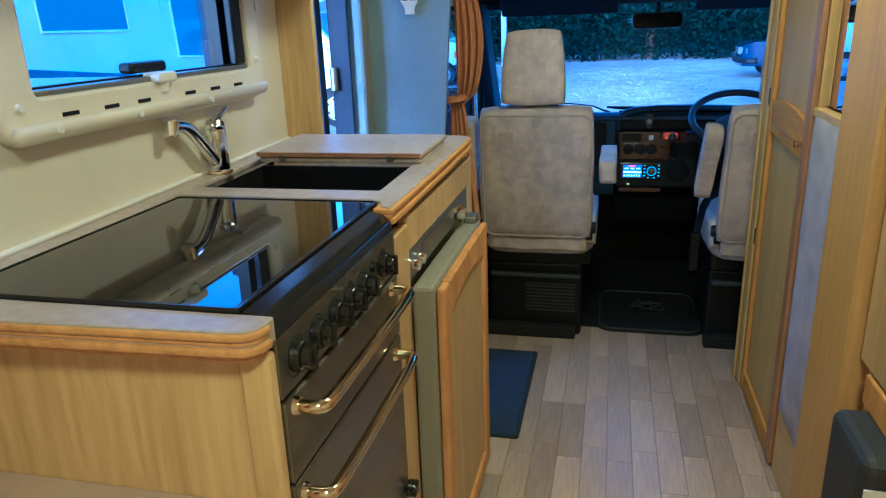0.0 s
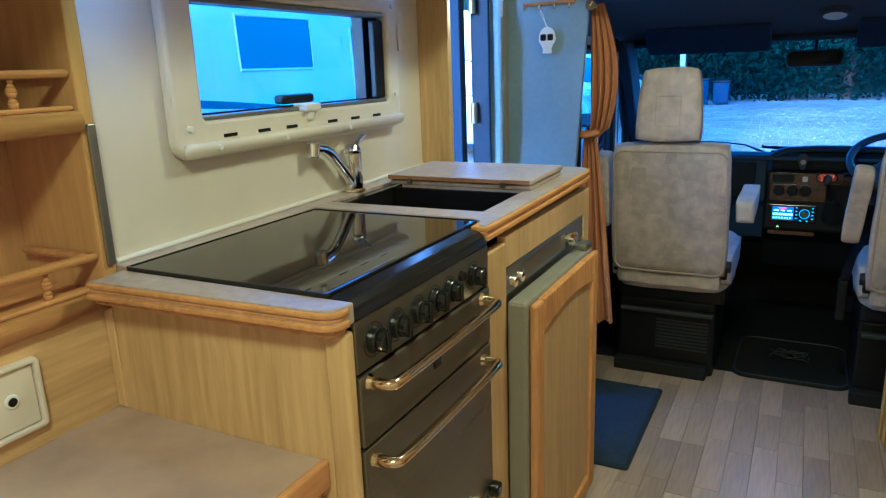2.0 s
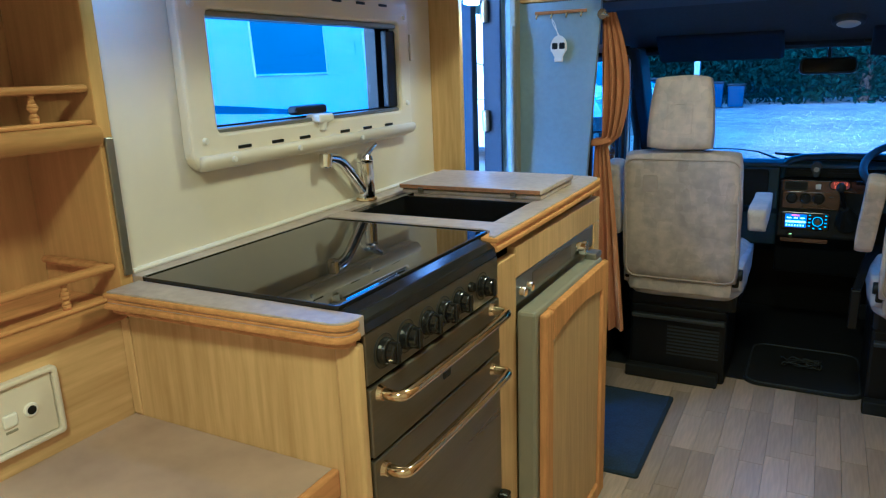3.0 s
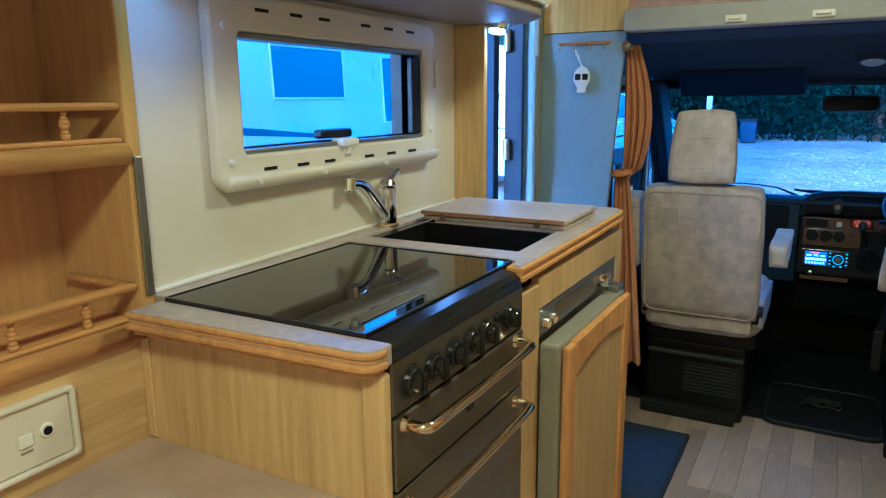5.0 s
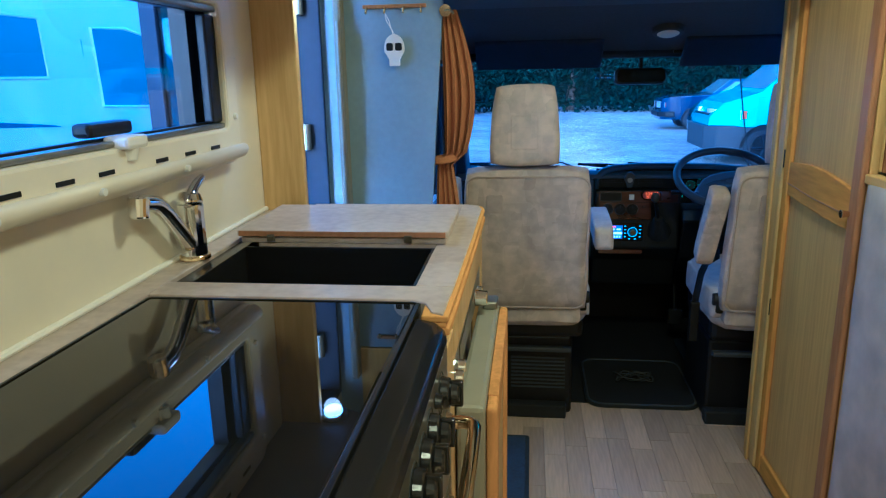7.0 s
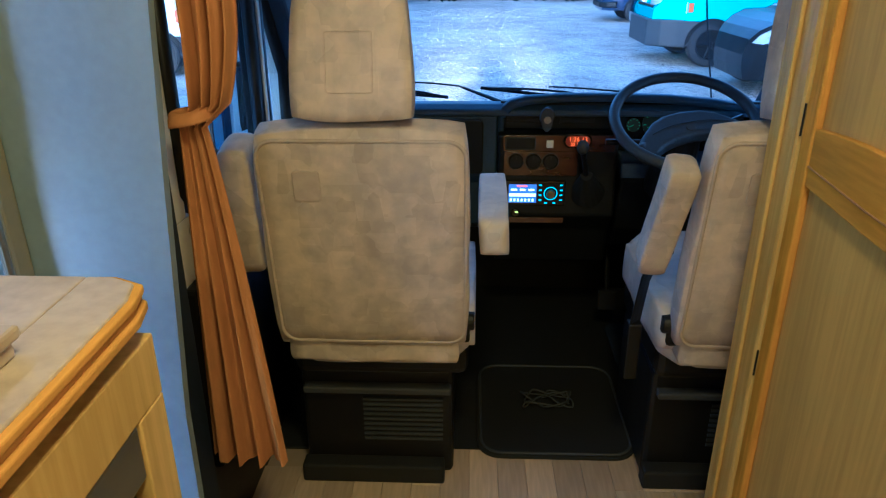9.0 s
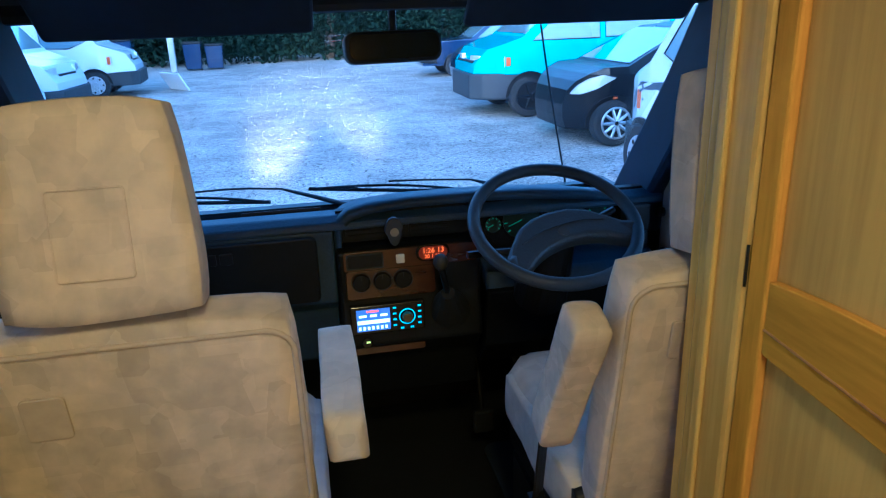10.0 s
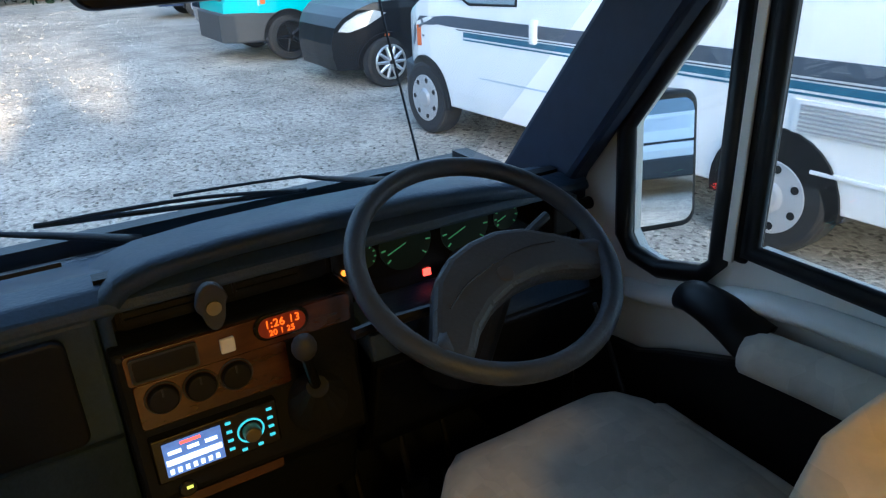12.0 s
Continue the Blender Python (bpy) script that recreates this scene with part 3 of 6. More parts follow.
def gallery_shelf(z, label):
    sh = thing("alcove_shelf", (-0.85, 0.0, z), label, "shelf", "alcove shelves")
    part("board", box(-0.95, LEFT + 0.0, REAR + 0.01, 0.5555, z, z + 0.02, 0.003), TRIM_Y, sh)
    part("nosing", tube([(LEFT + 0.008, REAR + 0.01, z + 0.004), (LEFT + 0.008, 0.555, z + 0.004)], 0.017, 12), TRIM_Y, sh, "rounded oak nosing", smooth=True)
    part("rail", box(LEFT - 0.012, LEFT + 0.008, REAR + 0.01, 0.555, z + 0.068, z + 0.08, 0.005), TRIM_Y, sh, "slim oak gallery rail")
    part("rail_base", box(LEFT - 0.014, LEFT + 0.006, REAR + 0.01, 0.555, z + 0.0205, z + 0.028, 0.003), TRIM_Y, sh)
    part("rail_end", box(-0.93, LEFT + 0.004, 0.537, 0.555, z + 0.068, z + 0.08, 0.005), TRIM_Y, sh)
    y = 0.47
    while y > REAR:
        b = bmesh.new()
        prof = [(0.0, 0.006), (0.008, 0.007), (0.014, 0.004), (0.022, 0.008), (0.028, 0.006), (0.034, 0.0035), (0.040, 0.006)]
        for (h0, r0), (h1, r1) in zip(prof, prof[1:]):
            cyl((LEFT - 0.003, y, z + 0.028 + h0), (LEFT - 0.003, y, z + 0.028 + h1), r0, r1, 12, bm=b)
        part("spindle", b, TRIM_Y, sh, smooth=True)
        y -= 0.11


gallery_shelf(0.848, "low oak shelf with a turned gallery rail above the bench")
gallery_shelf(1.125, "oak alcove shelf with a turned gallery rail")
sock = thing("socket_plate", (LEFT + 0.01, 0.31, 0.72), "ivory double socket plate with an aerial outlet", "socket")
part("frame", ring_plate(rounded(0.150, 0.427, 0.700, 0.808, 0.008), rounded(0.158, 0.419, 0.708, 0.800, 0.005), "x", LEFT + 0.004, LEFT + 0.018, 0.003), CREAMPLASTIC, sock)
for y0, y1 in ((0.160, 0.292), (0.294, 0.418)):
    part("insert", box(LEFT + 0.004, LEFT + 0.012, y0, y1, 0.709, 0.799, 0.002), CREAMPLASTIC, sock)
hole = part("aerial_outlet", cyl((LEFT + 0.011, 0.381, 0.755), (LEFT + 0.015, 0.381, 0.755), 0.011, 0.010, 18, 0.001), SEALER, sock, "white aerial outlet")
part("outlet_bore", cyl((LEFT + 0.0145, 0.381, 0.755), (LEFT + 0.0158, 0.381, 0.755), 0.0065), BLACK, hole)
part("switch", box(LEFT + 0.011, LEFT + 0.0155, 0.340, 0.361, 0.742, 0.762, 0.003), SEALER, sock, "white switch")
part("marking", box(LEFT + 0.0121, LEFT + 0.0126, 0.342, 0.359, 0.733, 0.737), TAUPE, sock)
part("knob", cyl((LEFT + 0.011, 0.235, 0.775), (LEFT + 0.024, 0.235, 0.775), 0.014, 0.012), SEALER, sock)
part("outlet", cyl((LEFT + 0.011, 0.215, 0.735), (LEFT + 0.014, 0.215, 0.735), 0.006), BLACK, sock)

# ---- kitchen unit ----
FRONT = -0.308
ep = thing("end_panel", (-0.55, 0.558, 0.0), "light oak end panel of the kitchen unit", "panel")
part("board", box(LEFT + 0.005, FRONT - 0.028, 0.553, 0.564, 0.0, 0.8685, 0.002), OAK, ep)
part("corner_bead", box(FRONT - 0.0275, FRONT + 0.010, 0.546, 0.566, 0.0, 0.8625, 0.006, 3), OAK, ep, "rounded light oak corner post")
part("wall_bead", box(LEFT + 0.0055, LEFT + 0.024, 0.549, 0.5525, 0.6705, 0.84, 0.0015), OAK, ep)
solo("unit_divider", box(LEFT + 0.01, FRONT, 1.006, 1.020, 0.0, 0.862, 0.002), OAK, "oak divider beside the cooker", "panel")


def settle(root):
    """The top lies a little out of level and climbs towards the side door."""
    for ob in [root] + list(root.children_recursive):
        if ob.type == "MESH":
            for v in ob.data.vertices:
                v.co.z += 0.016 * (v.co.y + root.location.y - 0.505)


wt = thing("worktop", (-0.55, 1.15, 0.862), "speckled grey-beige laminate worktop with a stepped oak edge", "worktop")


def near_edge(o, back, right):
    """The rounded near corner of the worktop, grown by o."""
    c = [(-0.726 - o, 0.5045 - o), (-0.60, 0.510 - o), (-0.45, 0.516 - o), (-0.321, 0.521 - o)]
    c += [(-0.321 + (0.025 + o) * math.sin(radians(a)), 0.546 - (0.025 + o) * math.cos(radians(a))) for a in (25, 45, 65, 90)]
    return c + [(right, back), (-0.726 - o, back)]


tops = [bmesh.new() for _ in range(5)]
prism(near_edge(0.0, 0.5655, -0.296), "z", 0.872, 0.9, 0.002, bm=tops[0])
box(LEFT + 0.001, -0.7235, 0.581, 1.624, 0.872, 0.9, 0.002, bm=tops[1])
prism([(-0.7235, 1.052), (-0.352, 1.052), (-0.330, 1.040), (-0.318, 1.008), (-0.302, 1.000), (-0.300, 1.112), (-0.7235, 1.112)], "z", 0.872, 0.9, 0.002, bm=tops[2])
prism([(-0.355, 1.1125), (-0.300, 1.1125), (-0.298, 1.40), (-0.298, 1.655), (-0.306, 1.685), (-0.330, 1.697), (-0.355, 1.698)], "z", 0.872, 0.9, 0.002, bm=tops[3])
box(-0.676, -0.3555, 1.345, 1.698, 0.872, 0.9, 0.002, bm=tops[4])
for piece in tops:
    part("top_section", piece, WORKTOP, wt)
for o, z0, z1 in ((0.004, 0.889, 0.8975), (0.001, 0.882, 0.8885), (0.005, 0.872, 0.8815), (-0.003, 0.863, 0.8715)):
    lip = near_edge(o, 0.552, -0.297 + o)
    part("edge_moulding", prism(lip, "z", z0, z1, 0.003), TRIM_Y, wt, "stepped oak edge")
    edge = [(-0.299 + o, 0.998), (-0.2975 + o, 1.112), (-0.2955 + o, 1.40), (-0.2955 + o, 1.655), (-0.303 + o, 1.688), (-0.330, 1.699 + o), (-0.35, 1.699 + o), (-0.33, 0.998)]
    part("edge_moulding", prism(edge, "z", z0 + (0.004 if z0 < 0.87 else 0.0), z1, 0.002), TRIM_Y, wt, "stepped oak edge")
part("sealant", tube([(LEFT + 0.004, 0.585, 0.904), (LEFT + 0.004, 1.625, 0.904)], 0.005, 8), SEALER, wt, "white sealant line")

# sink with its hinged lid
sink = thing("sink", (-0.55, 1.23, 0.75), "dark recessed sink bowl in the worktop", "sink")
part("bowl_floor", box(-0.697, -0.3625, 1.119, 1.338, 0.745, 0.755), BLACKGLOSS, sink)
for a in ((-0.7225, -0.697, 1.113, 1.6), (-0.3625, -0.3555, 1.1135, 1.344), (-0.697, -0.3625, 1.1125, 1.119), (-0.697, -0.3625, 1.338, 1.3445)):
    part("bowl_wall", box(*a, 0.745, 0.8935, 0.001), BLACKGLOSS, sink)
part("waste", cyl((-0.54, 1.22, 0.755), (-0.54, 1.22, 0.759), 0.035, 0.035, 24, 0.001), CHROME, sink)
lid = thing("folding_flap", (-0.53, 1.45, 0.9), "folded speckled worktop lid lying over the sink", "lid")
part("lower_leaf", box(-0.706, -0.338, 1.342, 1.562, 0.9005, 0.9115, 0.002), WORKTOP, lid)
part("upper_leaf", box(-0.710, -0.334, 1.334, 1.568, 0.9135, 0.9245, 0.003), WORKTOP, lid)
part("edge_band", box(-0.706, -0.338, 1.3325, 1.3345, 0.9145, 0.9235), BROWN, lid, "dark edge band")
for x in (-0.655, -0.41):
    part("lid_hinge", box(x, x + 0.014, 1.3315, 1.336, 0.905, 0.918, 0.001), STEEL, lid)

tap = thing("mixer_tap", (-0.735, 1.222, 0.9), "chrome lever mixer tap with an angled spout", "tap")
TX, TY = -0.742, 1.236
part("body", cyl((TX, TY, 0.9005), (TX, TY, 0.992), 0.021, 0.021, 24, 0.003), CHROME, tap, smooth=False)
part("base_ring", cyl((TX, TY, 0.9005), (TX, TY, 0.908), 0.026, 0.025, 24, 0.002), BRASS, tap, "dull brass base ring")
part("cap", cyl((TX, TY, 0.993), (TX, TY + 0.004, 1.010), 0.0225, 0.016, 24, 0.004), CHROME, tap)
part("lever", tube([(TX, TY - 0.016, 0.992), (TX, TY + 0.006, 1.006), (TX, TY + 0.026, 1.018), (TX + 0.003, TY + 0.046, 1.028)], (0.017, 0.007), 14, smooth=2, flat=0.75), CHROME, tap, smooth=True)
part("spout", tube([(TX, TY - 0.004, 0.918), (TX, TY - 0.055, 0.972), (TX, TY - 0.098, 1.012), (TX, TY - 0.140, 1.020)], 0.0125, 14, smooth=2), CHROME, tap, smooth=True)
part("nozzle", cyl((TX, TY - 0.151, 1.000), (TX, TY - 0.147, 1.031), 0.0135, 0.015, 20, 0.003), CHROME, tap)
for root in (wt, sink, lid, tap):
    settle(root)

# cooker
ck = thing("cooker", (-0.55, 0.80, 0.0), "brushed steel gas cooker with a black glass lid", "cooker")
CA, CB = 0.567, 1.003
part("body", box(LEFT + 0.02, FRONT + 0.002, CA + 0.002, CB, 0.0, 0.871, 0.002), BLACKGLOSS, ck, "dark cooker case")
part("glass_lid", box(-0.718, -0.343, 0.570, 1.047, 0.897, 0.905, 0.003), BLACKGLASS, ck, "black glass lid")
part("lid_rim", ring_plate(rounded(-0.722, -0.337, 0.566, 1.0505, 0.006), rounded(-0.7175, -0.3435, 0.5705, 1.0465, 0.005), "z", 0.893, 0.9065, 0.001), BLACKGLOSS, ck)
part("front_rail", prism([(-0.3365, 0.903), (-0.312, 0.898), (-0.300, 0.888), (-0.296, 0.872), (-0.3365, 0.872)], "y", CA, 0.998, 0.003), BLACKGLOSS, ck, "glossy black front rail")
part("control_panel", box(FRONT + 0.0025, FRONT + 0.010, CA, CB, 0.797, 0.8715, 0.002), STEEL, ck, "brushed steel control panel")
kx = FRONT + 0.010
for y in (0.609, 0.669, 0.731, 0.785, 0.838, 0.931):
    kb = cyl((kx, y, 0.834), (kx + 0.012, y, 0.834), 0.020, 0.018, 24, 0.002)
    cyl((kx + 0.011, y, 0.834), (kx + 0.024, y, 0.834), 0.015, 0.013, 20, 0.003, bm=kb)
    box(kx + 0.012, kx + 0.027, y - 0.004, y + 0.004, 0.818, 0.850, 0.002, bm=kb)
    knob = part("knob", kb, BLACKGLOSS, ck)
    part("dial_mark", ring_plate(rounded(y - 0.025, y + 0.025, 0.809, 0.859, 0.024), rounded(y - 0.0238, y + 0.0238, 0.8102, 0.8578, 0.0228), "x", kx + 0.0003, kx + 0.0010), GREYBUMPER, knob)
part("ignition_button", cyl((kx, 0.884, 0.846), (kx + 0.009, 0.884, 0.846), 0.009, 0.008, 16, 0.001), BLACKGLOSS, ck)
for name, z0, z1, hz in (("grill_door", 0.688, 0.792, 0.779), ("oven_door", 0.384, 0.683, 0.662), ("drawer_front", 0.165, 0.379, 0.360)):
    d = part(name, box(FRONT + 0.0025, FRONT + 0.013, CA + 0.001, CB - 0.001, z0, z1, 0.003), STEEL, ck, "brushed steel door")
    hx = FRONT + 0.050
    part("handle", tube([(FRONT + 0.012, 0.592, hz), (hx - 0.006, 0.590, hz), (hx, 0.610, hz), (hx, 0.945, hz), (hx - 0.006, 0.966, hz), (FRONT + 0.012, 0.964, hz)], 0.0085, 12, smooth=2), BRASS, d, "brass-tinted bar handle", smooth=True)
    for y in (0.591, 0.965):
        part("handle_foot", cyl((FRONT + 0.012, y, hz), (FRONT + 0.019, y, hz), 0.013, 0.010, 16), BRASS, d)
part("badge", box(FRONT + 0.0125, FRONT + 0.015, 0.772, 0.796, 0.722, 0.744, 0.002), BLACKGLOSS, ck)
part("plinth", box(FRONT - 0.02, FRONT + 0.0025, CA + 0.002, CB - 0.001, 0.0, 0.16), BLACK, ck)
part("door_latch", box(FRONT + 0.013, FRONT + 0.034, 0.975, 1.001, 0.366, 0.392, 0.005), BLACKGLOSS, ck, "dark drawer latch")

# fridge unit with the panelled door
fu = thing("fridge_cabinet", (-0.55, 1.4, 0.0), "light oak fridge housing under the sink", "cabinet")
part("stile", box(FRONT - 0.012, FRONT + 0.008, 1.0045, 1.096, 0.0, 0.853, 0.002), OAK, fu)
part("top_rail", box(FRONT - 0.012, FRONT + 0.008, 1.0965, 1.690, 0.802, 0.866, 0.002), OAK, fu)
part("end_board", box(LEFT + 0.10, FRONT - 0.013, 1.676, 1.690, 0.0, 0.872, 0.002), OAK, fu)
part("stile", box(FRONT - 0.012, FRONT + 0.008, 1.640, 1.690, 0.0, 0.8015, 0.002), OAK, fu)
fr = thing("fridge", (-0.5, 1.36, 0.0), "built-in fridge with an oak framed door, slightly proud", "fridge")
part("case", box(-0.70, FRONT - 0.013, 1.10, 1.635, 0.02, 0.742), TAUPE, fr)
pl = part("control_plate", box(FRONT - 0.010, FRONT + 0.006, 1.0985, 1.638, 0.742, 0.8005, 0.003), ALU, fr, "brushed metal control plate")
part("plate_groove", box(FRONT + 0.0062, FRONT + 0.0075, 1.19, 1.45, 0.754, 0.790, 0.001), STEEL, pl)
for y, r, h in ((1.122, 0.012, 0.014), (1.160, 0.012, 0.014), (1.498, 0.017, 0.026), (1.545, 0.010, 0.014)):
    part("control_knob", cyl((FRONT + 0.006, y, 0.768), (FRONT + 0.006 + h, y, 0.768), r, r * 0.85, 18, 0.002), CHROME, pl)
dr = part("door", box(FRONT + 0.009, FRONT + 0.052, 1.092, 1.570, 0.06, 0.735, 0.008), TAUPE, fr, "taupe door body")
part("door_catch", box(FRONT + 0.02, FRONT + 0.05, 1.52, 1.568, 0.7355, 0.752, 0.004), ALU, dr)
FX = FRONT + 0.0525
for a in ((1.104, 1.152, 0.07, 0.728), (1.520, 1.568, 0.07, 0.728)):
    part("frame_stile", box(FX, FX + 0.017, *a, 0.006), TRIM, dr, "orange oak frame")
arch = [(1.1525, 0.66)] + [(1.1525 + 0.367 * i / 10, 0.66 + 0.018 * math.sin(math.pi * i / 10)) for i in range(1, 10)] + [(1.5195, 0.66), (1.5195, 0.728), (1.1525, 0.728)]
part("frame_rail", prism(arch, "x", FX, FX + 0.017, 0.002), TRIM, dr, "orange oak frame")
part("frame_rail", box(FX, FX + 0.017, 1.1525, 1.5195, 0.07, 0.115, 0.006), TRIM, dr, "orange oak frame")
part("panel", box(FX, FX + 0.009, 1.1525, 1.5195, 0.1155, 0.672, 0.003), DOORFACE, dr, "pale oak panel")
solo("bin_lid", cyl((-0.41, 1.80, 0.0), (-0.41, 1.80, 0.27), 0.07, 0.085, 24, 0.012), BLACK, "small black bucket beside the curtain", "bucket")

# ---- washroom side ----
WX = 0.508
structure("washroom_return", box(WX - 0.008, RIGHT, 2.311, 2.33, 0.0, TOP, 0.002), OAK, "oak end panel of the washroom", "partition")
structure("outer_return", box(0.985, RIGHT + 0.05, 2.3305, 2.339, -0.1, TOP), VAN_WHITE, "white painted outer corner behind the cab door", "wall")
structure("washroom_post", box(WX - 0.012, WX + 0.03, 2.214, 2.3105, 0.0, TOP, 0.008), OAK, "light oak corner post of the washroom", "post")
structure("washroom_post_bead", box(WX - 0.020, WX - 0.0125, 2.262, 2.280, 0.0, TOP, 0.003), OAK, "oak bead on the washroom post", "trim")
wd = thing("door_2", (WX, 1.95, 0.0), "pale oak washroom door with an arched middle rail", "door", kind="structure")
part("leaf", box(WX + 0.006, WX + 0.024, 1.745, 2.211, 0.01, TOP - 0.02, 0.002), DOORFACE, wd)
part("door_stile", box(WX - 0.008, WX + 0.0055, 2.175, 2.2105, 0.01, TOP - 0.02, 0.004), TRIM, wd, "orange oak stile")
part("door_stile", box(WX - 0.010, WX + 0.0055, 1.745, 1.790, 0.01, TOP - 0.02, 0.006), BROWN, wd, "brown door edge")
rail = [(2.1745, 0.862)] + [(2.1745 - 0.384 * i / 10, 0.862 - 0.016 * math.sin(math.pi * i / 20)) for i in range(1, 11)]
rail += [(1.7905, 0.934)] + [(1.7905 + 0.384 * i / 10, 0.934 + 0.016 * i / 10 + 0.016 * math.sin(math.pi * i / 10)) for i in range(1, 11)]
part("door_rail", prism(rail, "x", WX - 0.006, WX + 0.0055, 0.002), TRIM_Y, wd, "arched oak middle rail")
part("rail_groove", tube([(WX - 0.0066, 2.173, 0.893), (WX - 0.0066, 2.0, 0.882), (WX - 0.0066, 1.792, 0.878)], 0.0016, 6), BROWN, wd)
part("door_rail", box(WX - 0.006, WX + 0.0055, 1.7905, 2.1745, 0.01, 0.07, 0.003), TRIM_Y, wd)
part("door_knob", cyl((WX - 0.028, 1.780, 0.885), (WX - 0.010, 1.780, 0.885), 0.010, 0.006, 16, 0.002), BRASS, wd, "small brass knob")
for z in (0.50, 0.93, 1.45):
    part("hinge_knuckle", cyl((WX - 0.009, 2.2125, z), (WX - 0.009, 2.2125, z + 0.05), 0.0018, None, 8), BLACK, wd, "dark slim hinge")
structure("washroom_lining", box(WX + 0.03, WX + 0.05, 1.385, 1.744, 0.0, TOP), OAK, "oak panel behind the padded board", "partition")
pad = turn(cushion(0.035, 0.335, 0.78, 0.25), pose(WX + 0.013, 1.565, 0.19))
solo("padded_board", pad, QUILT, "pale mottled padded board below the mirror", "padded panel", smooth=True)
mir = thing("wall_mirror", (WX + 0.02, 1.552, 0.975), "tall narrow mirror above the padded board", "mirror")
part("mirror_glass", box(WX + 0.018, WX + 0.024, 1.413, 1.735, 0.985, TOP - 0.03), MIRROR, mir)
part("mirror_backing", box(WX + 0.0245, WX + 0.03, 1.408, 1.739, 0.98, TOP - 0.025), NAVY, mir)
structure("washroom_sill", box(WX - 0.004, WX + 0.029, 1.388, 1.744, 0.958, 0.978, 0.003), OAK_Y, "oak rail under the mirror", "trim")
structure("washroom_kick", box(WX + 0.002, WX + 0.029, 1.388, 1.744, 0.0, 0.185, 0.003), OAK_Y, "oak kick board", "trim")
structure("wardrobe_post", box(WX - 0.05, WX + 0.05, 1.171, 1.385, 0.0, TOP, 0.012), ALCOVE, "broad yellow oak upright", "post")
cab = thing("wardrobe", (WX + 0.3, 0.9, 0.0), "oak wardrobe with a framed door", "wardrobe")
part("body", box(WX - 0.01, RIGHT, 0.62, 1.17, 0.0, TOP - 0.01, 0.004), OAK, cab)
part("door", box(WX - 0.024, WX - 0.0105, 0.68, 1.125, 0.40, TOP - 0.05, 0.005), ALCOVE, cab)
part("door_panel", box(WX - 0.029, WX - 0.0245, 0.74, 1.16, 0.62, TOP - 0.12, 0.002), DOORFACE, cab)
part("rail", box(WX - 0.033, WX - 0.0245, 0.69, 1.116, 0.56, 0.615, 0.004), TRIM, cab)
# Dark grey box of unknown use, with a pale bar near its top.
hs = thing("side_heater", (0.45, 1.05, 0.0), "dark grey moulded box standing on the floor", "heater")
part("case", box(0.425, 0.50, 0.93, 1.10, 0.0, 0.56, 0.02, 3), GREYBUMPER, hs)
part("label_mark", box(0.43, 0.47, 0.926, 0.9305, 0.50, 0.515), SEALER, hs)

# floor mats
fm = thing("floor_mat", (-0.3, 2.05, 0.0), "navy carpet mat with a dark rubber edge", "mat")
part("carpet", box(-0.455, -0.20, 1.772, 2.333, 0.0005, 0.009, 0.003), BLUEMAT, fm)
part("edging", ring_plate(rounded(-0.467, -0.188, 1.76, 2.345, 0.012), rounded(-0.452, -0.203, 1.775, 2.33, 0.008), "z", 0.0003, 0.007), MATEDGE, fm)
cm = thing("cab_mat", (0.22, 2.9, 0.0), "black rubber cab mat with a pale raised rim", "mat")
part("sheet", prism(rounded(0.02, 0.43, 2.585, 3.02, 0.06), "z", 0.0, 0.010, 0.002), RUBBER, cm)
part("rim", tube([(x, y, 0.012) for x, y in rounded(0.03, 0.42, 2.595, 3.01, 0.055)], 0.004, 6, closed=True), GREYBUMPER, cm, "grey rim")
random.seed(4)
loop = [(0.22 + 0.07 * math.cos(a * 1.7) + random.uniform(-.02, .02), 2.82 + 0.035 * math.sin(a * 2.3) + random.uniform(-.015, .015), 0.016 + 0.01 * (i % 3)) for i, a in enumerate(np.linspace(0, 12, 34))]
solo("coiled_cable", tube(loop, 0.0028, 6, smooth=2), GREYBUMPER, "thin grey cable lying coiled on the cab mat", "cable", smooth=True)


# ---- cab shell ----
def flip(bm, left):
    """The cab is even about x = 0.2: the same part on its other side."""
    if left:
        bmesh.ops.scale(bm, verts=bm.verts, vec=(-1, 1, 1))
        bmesh.ops.translate(bm, verts=bm.verts, vec=(0.4, 0, 0))
        bmesh.ops.reverse_faces(bm, faces=bm.faces)
    return bm


